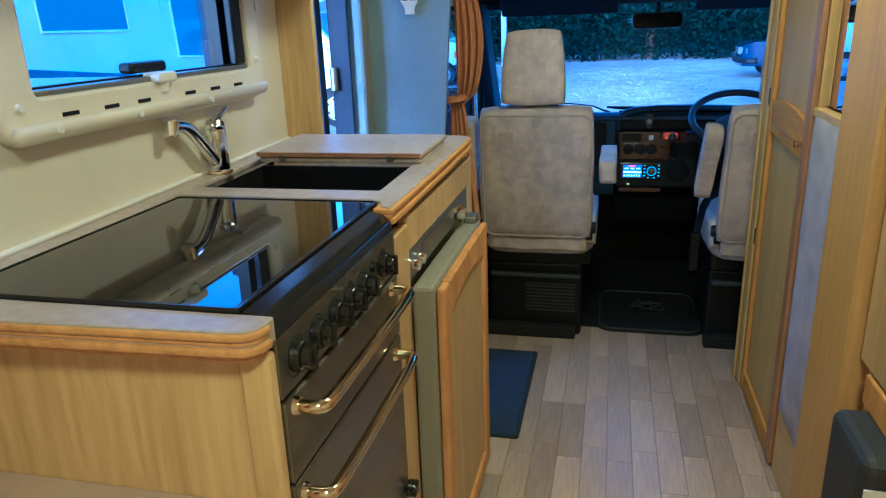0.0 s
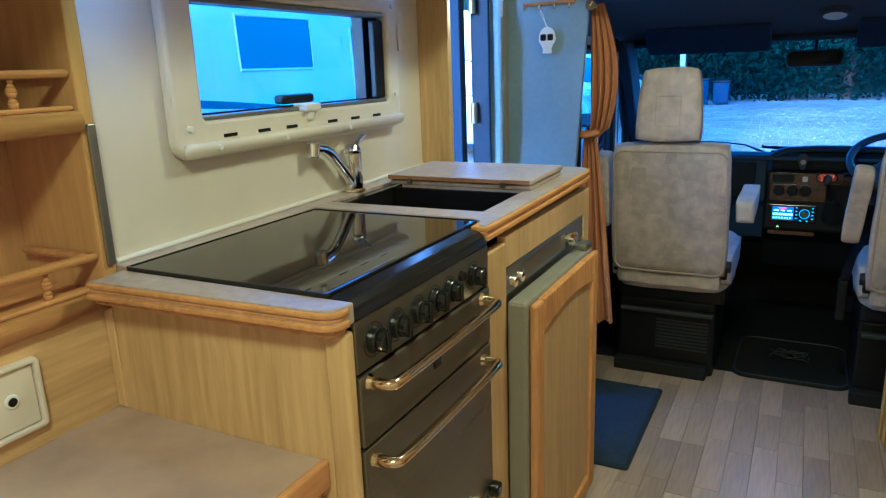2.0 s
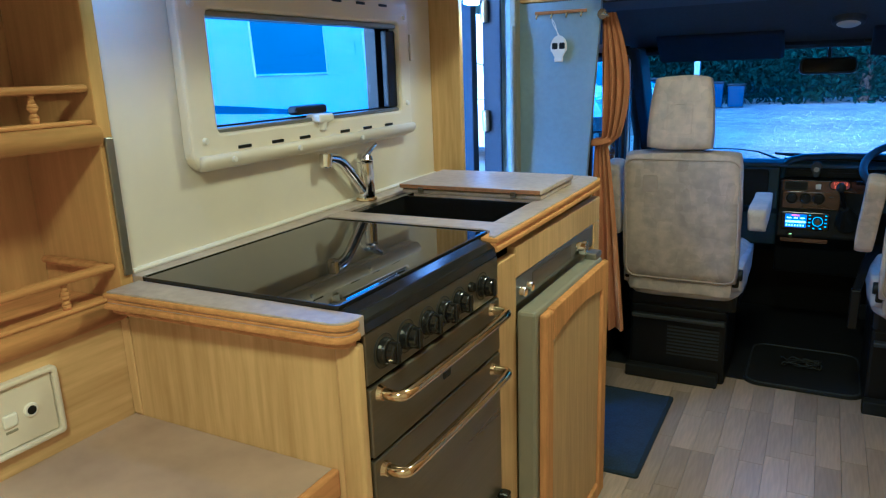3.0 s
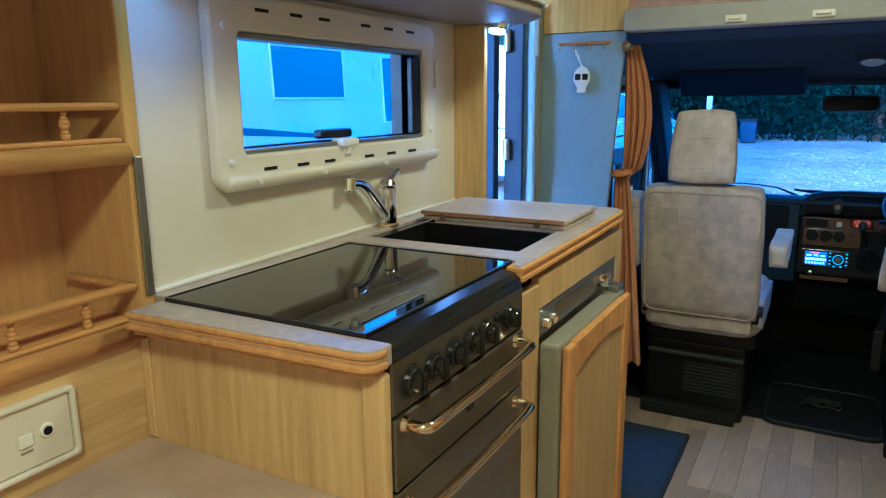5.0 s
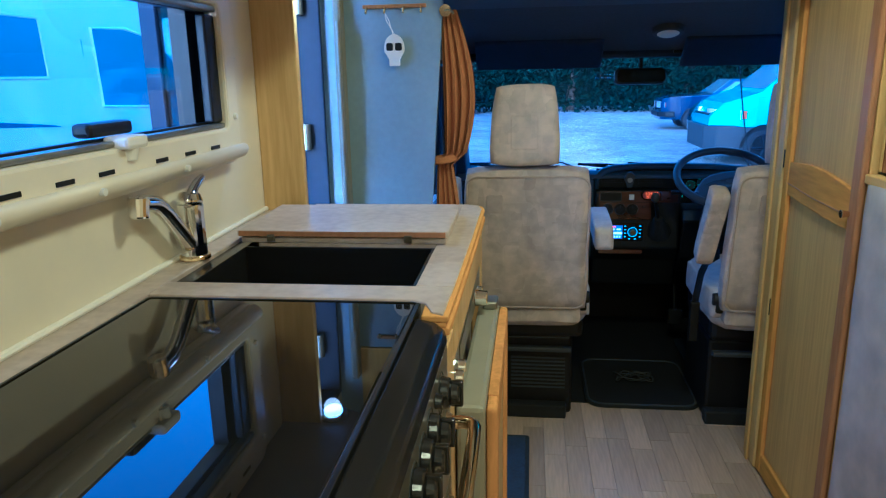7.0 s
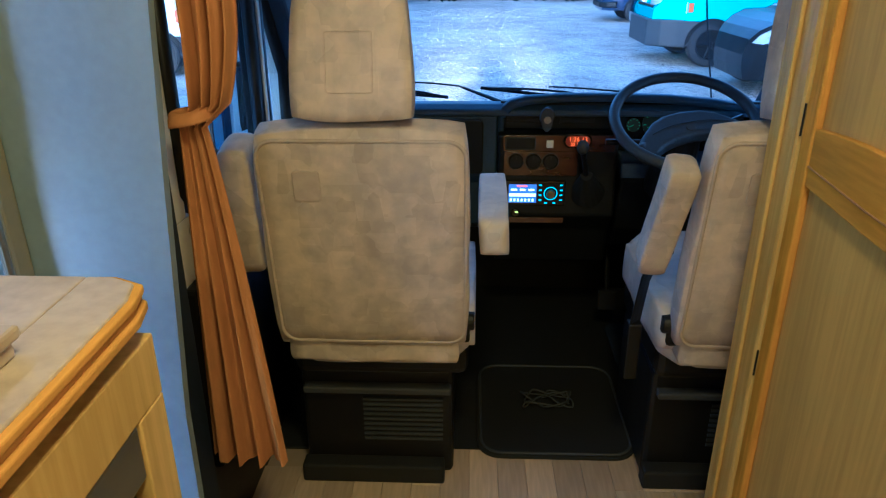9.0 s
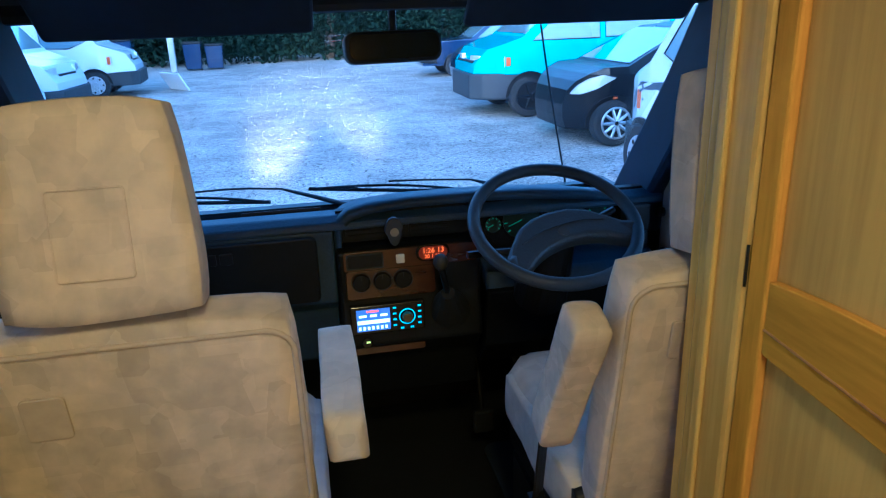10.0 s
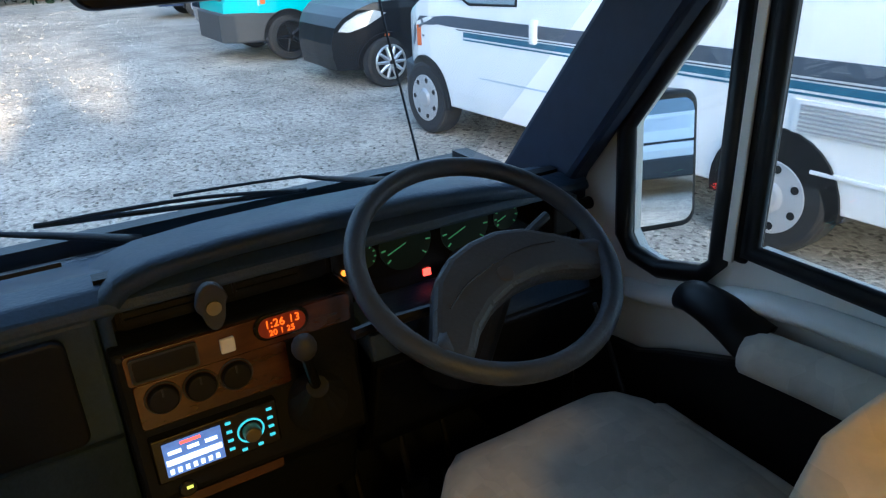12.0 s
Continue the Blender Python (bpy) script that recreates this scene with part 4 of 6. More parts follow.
QUARTER = [(3.057, 0.894), (3.045, 0.70), (3.02, 0.672), (2.96, 0.664), (2.87, 0.69), (2.845, 0.72), (2.85, 1.235), (2.875, 1.235), (2.92, 1.09)]
MAIN = [(2.795, 0.755), (2.33, 0.755), (2.30, 0.80), (2.30, 1.21), (2.33, 1.235), (2.795, 1.235)]
for left in (True, False):
    side = "door_3" if left else "door_4"
    d = thing(side, (0.4 - 0.92 if left else 0.92, 2.7, 0.35), "white cab door with a quarter light and black lower trim", "door", kind="structure")
    lower = [(2.22, 0.30), (3.16, 0.30), (3.16, 0.80), (3.057, 0.894), (3.045, 0.70), (3.02, 0.672), (2.96, 0.664), (2.87, 0.69), (2.845, 0.72), (2.795, 0.755), (2.33, 0.755), (2.22, 0.755)]
    part("lower_skin", flip(prism(lower, "x", 0.915, 0.955), left), CABWHITE, d)
    part("front_strip", flip(prism([(3.16, 0.80), (2.95, 1.12), (2.87, 1.28), (2.85, 1.28), (2.85, 1.235), (2.875, 1.235), (2.92, 1.09), (3.057, 0.894)], "x", 0.912, 0.955), left), CABWHITE, d)
    part("window_bar", flip(box(0.905, 0.95, 2.796, 2.846, 0.735, 1.28, 0.006), left), BLACK, d, "dark window bar")
    part("bar_strip", flip(box(0.8985, 0.9045, 2.812, 2.828, 0.735, 1.27, 0.002), left), CABWHITE, d, "pale strip on the window bar")
    part("rear_frame", flip(box(0.915, 0.955, 2.22, 2.30, 0.755, 1.28, 0.004), left), CABWHITE, d)
    part("top_frame", flip(box(0.915, 0.955, 2.30, 2.796, 1.235, 1.28, 0.004), left), CABWHITE, d)
    for outline in (QUARTER, MAIN):
        part("seal", flip(tube([(0.916, y, z) for y, z in outline], 0.017, 8, closed=True), left), BLACK, d, smooth=True)
        part("pane", flip(prism(outline, "x", 0.93, 0.934), left), SCREEN, d).visible_shadow = False
    part("lower_trim", flip(prism([(2.23, 0.25), (3.13, 0.25), (3.13, 0.46), (3.06, 0.49), (2.98, 0.50), (2.908, 0.535), (2.745, 0.60), (2.60, 0.635), (2.23, 0.64)], "x", 0.885, 0.914, 0.008), left), BLACK, d, "black lower door trim")
    part("window_sill", flip(tube([(0.908, 3.05, 0.60), (0.90, 2.9, 0.63), (0.90, 2.75, 0.71), (0.90, 2.3, 0.72)], 0.02, 10, smooth=2, flat=0.6), left), CABWHITE, d, "moulded white sill", smooth=True)
    grip = part("grip", flip(tube([(0.885, 2.885, 0.655), (0.87, 2.85, 0.675), (0.865, 2.79, 0.672), (0.87, 2.73, 0.645)], [0.022, 0.038], 14, smooth=2, flat=0.55), left), BLACK, d, "black door pull", smooth=True)
    part("armrest", flip(tube([(0.865, 2.735, 0.635), (0.855, 2.60, 0.655), (0.855, 2.42, 0.66)], 0.036, 14, smooth=1, flat=0.8), left), FABRIC_DAYLIT, d, "fabric armrest in the paler daylit tone", smooth=True)
    for y, z in ((3.12, 0.74), (3.10, 0.64)):
        part("door_stop", flip(cyl((0.90, y, z), (0.880, y, z), 0.012, 0.010, 14, 0.002), left), BLACK, d)
    ap = structure("a_pillar_left" if left else "a_pillar_right", flip(prism([(3.14, 0.68), (3.42, 0.68), (3.36, 0.745), (3.085, 1.09), (2.96, 1.27), (2.78, 1.27), (2.906, 1.10), (3.137, 0.785)], "x", 0.862, 0.911, 0.012), left), NAVY, "dark plastic windscreen pillar", "pillar")
    structure("b_pillar_left" if left else "b_pillar_right", flip(box(0.90, 0.98, 2.155 if left else 2.34, 2.22 if left else 2.36, 0.0, 1.42), left), NAVY, "dark cab pillar", "pillar")
    structure("cab_side_left" if left else "cab_side_right", flip(box(0.915, 0.955, 2.22, 3.62, -0.08, 0.30), left), BLACK, "black lower cab side", "wall")
    structure("cab_corner_left" if left else "cab_corner_right", flip(box(0.915, 0.955, 3.162, 3.62, 0.30, 0.72), left), BLACK, "black cab corner behind the dashboard", "wall")
    # door mirror outside
    dm = thing("door_mirror", (0.4 - 1.06 if left else 1.06, 3.10, 0.66), "black door mirror with a tall rounded glass", "mirror", "door mirrors")
    head = Matrix.Translation((1.075, 3.12, 0.78)) @ Matrix.Rotation(radians(-14), 4, "Z") @ Matrix.Rotation(radians(-7.8), 4, "X")
    part("housing", flip(turn(prism(rounded(-0.085, 0.085, -0.135, 0.135, 0.03), "y", 0.002, 0.07, 0.008), head), left), BLACK, dm)
    part("mirror_glass", flip(turn(prism(rounded(-0.072, 0.072, -0.12, 0.12, 0.025), "y", -0.003, 0.001), head), left), MIRROR, dm, "mirror glass")
    part("arm", flip(tube([(0.95, 3.10, 0.70), (1.0, 3.13, 0.70), (1.06, 3.15, 0.72)], 0.018, 10, smooth=1), left), BLACK, dm)

structure("cab_bulkhead", box(-0.55, 0.955, 3.62, 3.66, -0.08, 0.70), BLACK, "black bulkhead under the windscreen", "wall")
ws = structure("windscreen", prism([(3.560, 0.682), (3.568, 0.688), (2.948, 1.286), (2.94, 1.28)], "x", -0.50, 0.90), SCREEN, "clear raked windscreen", "windscreen")
ws.visible_shadow = False
structure("scuttle", prism([(3.545, 0.64), (3.70, 0.62), (3.70, 0.645), (3.575, 0.68), (3.545, 0.68)], "x", -0.52, 0.92), BLACK, "black scuttle under the windscreen", "panel")
structure("headlining", prism([(2.152, 1.398), (2.50, 1.395), (2.97, 1.262), (2.99, 1.29), (2.52, 1.425), (2.152, 1.425)], "x", -0.80, 1.22), HEADLINING, "charcoal cab headlining", "ceiling")
structure("header_rail", tube([(-0.52, 2.955, 1.262), (0.2, 2.965, 1.268), (0.92, 2.955, 1.262)], 0.03, 10, flat=0.6), NAVY, "navy windscreen header", "trim")
structure("luton_ledge", box(-0.424, WX - 0.021, 2.075, 2.150, 1.402, 1.468, 0.006), GREYLEDGE, "pale grey edge of the over-cab bed", "ledge")
structure("luton_base", box(-0.80, 1.22, 2.151, 3.30, 1.43, 1.455), HEADLINING, "over-cab bed base", "bed base")
structure("luton_front", box(-0.82, 1.22, 3.30, 3.34, 1.28, TOP), CEILING, "front of the over-cab bed space", "wall")
structure("luton_side_left", box(-0.84, -0.80, 2.16, 3.30, 1.28, TOP), CEILING, "side of the over-cab bed space", "wall")
structure("luton_side_right", box(1.22, 1.26, 2.31, 3.30, 1.28, TOP), CEILING, "side of the over-cab bed space", "wall")
mt = turn(cushion(1.5, 1.05, 0.09, 0.2), pose(0.2, 2.66, 1.456))
solo("luton_mattress", mt, FLORAL, "thin faded floral mattress on the over-cab bed", "mattress", smooth=True)
for x in (-0.105, 0.115):
    lt = thing("ledge_latch", (x, 2.07, 1.415), "small cream latch on the over-cab ledge", "latch", "ledge latches")
    part("plate", box(x - 0.028, x + 0.028, 2.0675, 2.0745, 1.412, 1.432, 0.004), SEALER, lt)
    part("tongue", box(x - 0.018, x + 0.018, 2.060, 2.0675, 1.420, 1.430, 0.002), FRAMEWHITE, lt)
cu = thing("cab_lamp", (0.26, 2.68, 1.33), "round unlit courtesy lamp on the headlining", "lamp")
lampm = Matrix.Translation((0.26, 2.72, 1.333)) @ Matrix.Rotation(radians(-16), 4, "X")
part("bezel", turn(cyl((0, 0, -0.018), (0, 0, 0.002), 0.05, 0.056, 28, 0.004), lampm), GREYBUMPER, cu)
part("lens", turn(cyl((0, 0, -0.024), (0, 0, -0.018), 0.028, 0.038, 24, 0.002), lampm), FRAMEWHITE, cu)
for x0, x1 in ((-0.40, 0.06), (0.34, 0.80)):
    vs = thing("sun_visor", ((x0 + x1) / 2, 2.85, 1.25), "navy padded sun visor folded up", "visor", "sun visors")
    part("pad", turn(box(x0, x1, -0.012, 0.012, -0.075, 0.075, 0.011, 3), Matrix.Translation((0, 2.862, 1.262)) @ Matrix.Rotation(radians(50), 4, "X")), NAVY, vs)
    part("hinge", cyl((x0 - 0.02, 2.925, 1.262), (x0 + 0.06, 2.925, 1.262), 0.006), BLACK, vs)
rm = thing("rear_view_mirror", (0.21, 2.93, 1.16), "black rear-view mirror on a short stem", "mirror")
tilt = Matrix.Translation((0.212, 2.945, 1.178)) @ Matrix.Rotation(radians(10), 4, "Z") @ Matrix.Rotation(radians(-8), 4, "X")
part("shell", turn(prism(rounded(-0.098, 0.098, -0.03, 0.03, 0.02), "y", 0.0, 0.028, 0.006), tilt), BLACK, rm)
part("mirror_glass", turn(prism(rounded(-0.09, 0.09, -0.023, 0.023, 0.016), "y", -0.003, -0.0005), tilt), DISPLAYBLACK, rm)
part("stem", tube([(0.212, 2.965, 1.19), (0.212, 2.97, 1.23), (0.212, 2.955, 1.262)], 0.008, 8), BLACK, rm)

# hooks, tag and curtain on the partition
hk = thing("hook_rail", (-0.56, 2.12, 1.372), "slim copper-coloured rail of coat hooks on the partition", "hook rail")
part("rail", box(-0.648, -0.475, 2.122, 2.1295, 1.372, 1.382, 0.002), BROWN, hk)
for x in (-0.635, -0.585, -0.535, -0.487):
    part("hook", tube([(x, 2.122, 1.374), (x, 2.106, 1.366), (x, 2.100, 1.356), (x, 2.104, 1.372)], 0.003, 8, smooth=1), BRASS, hk, smooth=True)
tg = thing("hanging_tag", (-0.563, 2.11, 1.235), "white rounded tag with two dark marks on a cord", "tag")
shape = [(-0.563 + 0.028 * math.sin(a) * (1.0 if math.cos(a) > -0.3 else 0.85), 1.268 + 0.037 * math.cos(a)) for a in np.linspace(0, 2 * math.pi, 24, endpoint=False)]
part("plate", prism(shape, "y", 2.112, 2.117, 0.001), SEALER, tg)
part("foot", box(-0.578, -0.548, 2.112, 2.117, 1.222, 1.238, 0.002), SEALER, tg)
for x in (-0.575, -0.551):
    part("mark", prism(rounded(x - 0.009, x + 0.009, 1.262, 1.282, 0.004), "y", 2.1095, 2.1118), BLACK, tg)
part("cord", tube([(-0.565, 2.113, 1.303), (-0.575, 2.112, 1.34), (-0.585, 2.104, 1.362), (-0.582, 2.112, 1.34), (-0.561, 2.113, 1.304)], 0.0012, 6), SEALER, tg)
cord = thing("curtain_hook", (-0.415, 2.14, 1.36), "small brass curtain hook on the partition edge", "hook")
part("plate", cyl((-0.424, 2.120, 1.362), (-0.424, 2.126, 1.362), 0.016, 0.014, 16), BRASS, cord)
part("arm", tube([(-0.424, 2.122, 1.362), (-0.41, 2.105, 1.365), (-0.40, 2.10, 1.352)], 0.004, 8, smooth=1), BRASS, cord)


def curtain(x0, x1, y):
    """A gathered curtain, tied back at z = 0.96 and flared to its hem."""
    bm = bmesh.new()
    rows, cols, rings = 30, 40, []
    for i in range(rows + 1):
        z = 1.37 - (1.37 - 0.30) * i / rows
        if z > 0.96:
            k = (1.37 - z) / 0.41
            a, c = -0.415 + 0.005 * k, -0.372 + 0.055 * math.sin(k * 2.6) - 0.01 * k
        else:
            k = (0.96 - z) / 0.66
            a, c = -0.432 - 0.03 * k, -0.392 + 0.075 * k ** 0.8
        front = [bm.verts.new((a + (c - a) * j / cols, y + 0.012 * (math.sin(j * 0.62 + z * 1.5) + 0.5 * math.sin(j * 1.07 - z * 2.3 + 1.3)) * (0.4 + k), z)) for j in range(cols + 1)]
        back = [bm.verts.new((v.co.x, v.co.y + 0.004, v.co.z)) for v in front]
        rings.append((front, back))
    for (f0, b0), (f1, b1) in zip(rings, rings[1:]):
        for j in range(cols):
            bm.faces.new((f0[j], f0[j + 1], f1[j + 1], f1[j])), bm.faces.new((b0[j], b1[j], b1[j + 1], b0[j + 1]))
    return bm


ct = thing("curtain", (-0.4, 2.185, 0.30), "terracotta cab curtain gathered by a tieback", "curtain")
part("cloth", turn(curtain(-0.46, -0.32, 2.185), Matrix.Translation((-0.03, 0.012, 0))), CURTAIN, ct, smooth=True)
part("tieback", turn(tube([(-0.437, 2.165, 0.955), (-0.41, 2.160, 0.958), (-0.385, 2.165, 0.965), (-0.383, 2.20, 0.965), (-0.41, 2.21, 0.96), (-0.437, 2.20, 0.955)], 0.014, 8, closed=True, smooth=1, flat=0.4), Matrix.Translation((-0.03, 0.012, 0))), CURTAIN, ct, smooth=True)


# ---- cab seats ----
def cab_seat(cx, raised, label):
    s = thing("captain_chair", (cx, 2.62, 0.0), label, "chair", "captain chairs")
    lean = Matrix.Translation((cx, 2.443, 0.435)) @ Matrix.Rotation(radians(9), 4, "X")
    back = part("backrest", turn(cushion(0.405, 0.074, 0.485, 0.45, taper=0.03), lean), FABRIC, s, "beige patterned velour back", smooth=True)
    part("piping", turn(tube([(x, -0.033, z) for x, z in rounded(-0.188, 0.192, 0.012, 0.462, 0.035)], 0.004, 6, closed=True), lean), PIPING, back, smooth=True)
    part("pocket_patch", turn(prism(rounded(-0.125, -0.075, 0.345, 0.405, 0.006), "y", -0.0400, -0.0350, 0.001), lean), PIPING, back, "faint stitched square")
    part("back_skirt", turn(cushion(0.36, 0.10, 0.06, 0.3), pose(cx, 2.465, 0.385)), FABRIC, s, "velour skirt", smooth=True)
    hr = part("headrest", turn(cushion(0.222, 0.075, 0.245, 0.5, taper=0.17), pose(cx - 0.008, 2.358, 0.918, -8)), FABRIC, s, "velour head restraint", smooth=True)
    part("stitching", turn(tube([(x, -0.0385, z) for x, z in rounded(-0.045, 0.035, 0.05, 0.15, 0.004)], 0.0012, 6, closed=True), pose(cx - 0.004, 2.358, 0.918, -8)), FABRIC, hr)
    for x in (-0.05, 0.05):
        part("headrest_rod", cyl((cx + x, 2.395, 0.86), (cx + x, 2.385, 0.94), 0.006), CHROME, s)
    cus = part("seat_cushion", turn(cushion(0.43, 0.52, 0.158, 1.25), pose(cx, 2.69, 0.352, 3)), FABRIC_DAYLIT, s, "velour cushion, coloured paler as if daylit", smooth=True)
    for e in (-1, 1):
        part("side_bolster", turn(cushion(0.06, 0.42, 0.10, 0.5), pose(cx + e * 0.185, 2.66, 0.395)), FABRIC_DAYLIT, s, smooth=True)
    for e in (-1, 1):
        ax = cx + e * 0.245
        if raised and e == -1:
            part("armrest", turn(cushion(0.056, 0.065, 0.262, 0.5), pose(ax - 0.008, 2.465, 0.60, 22, 4)), FABRIC, s, "velour armrest folded up", smooth=True)
        elif raised is False and e == 1:
            part("armrest", turn(cushion(0.06, 0.30, 0.075, 0.5), pose(ax + 0.003, 2.54, 0.650, 4)), FABRIC_DAYLIT, s, "velour armrest folded down, coloured paler as if daylit", smooth=True)
        elif e == -1:
            part("armrest", turn(cushion(0.058, 0.10, 0.27, 0.5), pose(ax + 0.004, 2.46, 0.60, 10, 0)), FABRIC, s, "velour armrest folded up", smooth=True)
    for e in (-1, 1):
        k = cyl((cx + e * 0.185, 2.462, 0.465), (cx + e * 0.212, 2.462, 0.465), 0.024, 0.020, 18, 0.003)
        box(cx + e * 0.190 - 0.012, cx + e * 0.190 + 0.012, 2.442, 2.482, 0.42, 0.47, 0.006, bm=k)
        part("recliner_knob", k, BLACK, s)
    part("side_cover", box(cx - 0.20, cx + 0.20, 2.50, 2.88, 0.30, 0.388, 0.02), BLACK, s)
    part("base_box", box(cx - 0.195, cx + 0.165, 2.53, 2.86, 0.0, 0.30, 0.012), BLACK, s)
    part("rear_lip", box(cx - 0.185, cx + 0.16, 2.50, 2.53, 0.245, 0.262, 0.004), GREYBUMPER, s)
    for i in range(9):
        part("vent_slat", box(cx - 0.05, cx + 0.14, 2.524, 2.5295, 0.10 + i * 0.014, 0.106 + i * 0.014), GREYBUMPER, s)
    part("foot_plate", box(cx - 0.20, cx + 0.145, 2.485, 2.53, 0.0, 0.05, 0.006), RUBBER, s)
    for e in (-1, 1):
        part("slide_rail", box(cx + e * 0.17 - 0.015, cx + e * 0.17 + 0.015, 2.52, 2.90, 0.302, 0.318), STEEL, s)
    return s


cab_seat(-0.205, False, "beige patterned velour passenger seat with one armrest down")
cab_seat(0.615, True, "beige patterned velour driver's seat with its armrest raised")
belt = thing("seat_belt", (0.36, 2.5, 0.33), "black seat belt buckle beside the driver's seat", "seat belt")
part("stalk", box(0.345, 0.375, 2.50, 2.53, 0.30, 0.44, 0.004), BLACK, belt)
part("webbing", tube([(0.36, 2.515, 0.43), (0.39, 2.56, 0.56), (0.45, 2.60, 0.585)], 0.022, 8, smooth=1, flat=0.1), BLACK, belt)

# ---- dashboard ----
da = thing("dashboard", (0.2, 3.3, 0.40), "slate plastic dashboard with a walnut effect centre facia", "dashboard")
top = [(3.54, 0.62), (3.54, 0.690), (3.46, 0.715), (3.22, 0.790), (3.155, 0.795), (3.125, 0.782), (3.12, 0.765), (3.20, 0.765), (3.20, 0.62)]
part("top_pad", prism(top, "x", -0.50, 0.90, 0.006), DASH, da)
part("passenger_facia", prism([(3.13, 0.764), (3.12, 0.59), (3.155, 0.56), (3.17, 0.42), (3.30, 0.36), (3.30, 0.764)], "x", -0.50, 0.07, 0.006), DASH, da)
gb = part("glovebox_lid", prism(rounded(-0.40, 0.03, 0.60, 0.758, 0.015), "y", 3.104, 3.1195, 0.004), DASHDARK, da)
for x in (-0.207, -0.172):
    part("latch", box(x - 0.014, x + 0.014, 3.098, 3.104, 0.714, 0.74, 0.002), BLACK, gb)
part("side_vent", box(-0.48, -0.42, 3.108, 3.12, 0.68, 0.76, 0.004), BLACK, da)
for i in range(5):
    part("vent_slat", box(-0.475, -0.425, 3.104, 3.108, 0.69 + i * 0.014, 0.695 + i * 0.014), DASHDARK, da)
cons = [(3.34, 0.30), (3.34, 0.715), (3.11, 0.722), (3.0985, 0.716), (3.10, 0.60), (3.085, 0.48), (3.14, 0.42), (3.17, 0.30)]
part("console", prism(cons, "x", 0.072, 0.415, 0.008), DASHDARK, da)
FY = 3.098


def facia(x0, x1, z0, z1, depth=0.004, mat=WALNUT, name="facia_panel", r=0.006, parent=None):
    return part(name, prism(rounded(x0, x1, z0, z1, r), "y", FY - depth, FY + 0.001, min(0.001, depth * 0.3)), mat, parent or da)


# one deep hood runs over the vents and the instruments
arch = [(0.072, 0.70), (0.072, 0.765), (0.080, 0.790), (0.105, 0.809), (0.15, 0.821), (0.25, 0.828), (0.40, 0.829), (0.55, 0.825), (0.68, 0.814), (0.78, 0.798), (0.84, 0.775), (0.862, 0.74), (0.865, 0.66)]


def hooded(outline, thick):
    bm = bmesh.new()
    cx, n = 0.47, len(outline)
    inner = [(x + (thick if x < 0.1 else -thick if x > 0.8 else (cx - x) * 0.03), z - (thick if z > 0.78 else 0.0)) for x, z in outline]
    low = lambda z: 0.66 + (z - 0.66) * 0.42
    rows = [[(x, 3.44, low(z)) for x, z in outline], [(x, 3.30, z - 0.028) for x, z in outline], [(x, 3.15, z) for x, z in outline], [(x, 3.128, z - 0.004) for x, z in outline], [(x, 3.122, z - 0.006) for x, z in inner], [(x, 3.24, z - 0.02) for x, z in inner]]
    rows = [[bm.verts.new(p) for p in r] for r in rows]
    for a, b in zip(rows, rows[1:]):
        for i in range(n - 1):
            bm.faces.new((a[i], a[i + 1], b[i + 1], b[i]))
    bmesh.ops.recalc_face_normals(bm, faces=bm.faces)
    return bm


part("binnacle_hood", hooded(arch, 0.016), DASH, da, "curved slate hood", smooth=True)
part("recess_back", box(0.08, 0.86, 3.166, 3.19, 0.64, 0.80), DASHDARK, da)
part("vent_surround", prism(rounded(0.092, 0.395, 0.724, 0.80, 0.012), "y", 3.150, 3.1655, 0.002), DASHDARK, da, "dark vent surround")
for x in (0.15, 0.30):
    v = part("air_vent", prism(rounded(x - 0.05, x + 0.05, 0.734, 0.79, 0.006), "y", 3.145, 3.1495), BLACK, da)
    for i in range(4):
        part("vent_slat", box(x - 0.046, x + 0.046, 3.141, 3.145, 0.742 + i * 0.011, 0.745 + i * 0.011), DASHDARK, v)
facia(0.086, 0.402, 0.672, 0.718, 0.008)
part("slot", prism(rounded(0.096, 0.175, 0.680, 0.711, 0.004), "y", 3.0872, 3.0898), BLACK, da)
part("slot_trim", ring_plate(rounded(0.092, 0.179, 0.677, 0.714, 0.005), rounded(0.0955, 0.1755, 0.6805, 0.7105, 0.004), "y", 3.086, 3.0898), GREYBUMPER, da)
part("white_switch", box(0.208, 0.228, 3.083, 3.0898, 0.684, 0.706, 0.002), SEALER, da, "white switch")
clk = part("clock_bezel", prism(rounded(0.255, 0.336, 0.684, 0.724, 0.019), "y", 3.083, 3.0898, 0.002), DISPLAYBLACK, da, "oval clock display")
part("clock_face", prism(rounded(0.261, 0.330, 0.688, 0.720, 0.0155), "y", 3.0815, 3.0828), material("clock_backlight", (0.30, 0.035, 0.01), 0.4, emit=0.012, vary=0.01), clk)
face = Matrix.Rotation(radians(90), 4, "X")
words("1:26 13", 0.0175, LED_ORANGE, clk, Matrix.Translation((0.296, 3.0808, 0.7095)) @ face, label="glowing orange time")
words("20 1 25", 0.0125, LED_ORANGE, clk, Matrix.Translation((0.294, 3.0808, 0.6955)) @ face, label="glowing orange date")
facia(0.09, 0.300, 0.600, 0.6705, 0.006)
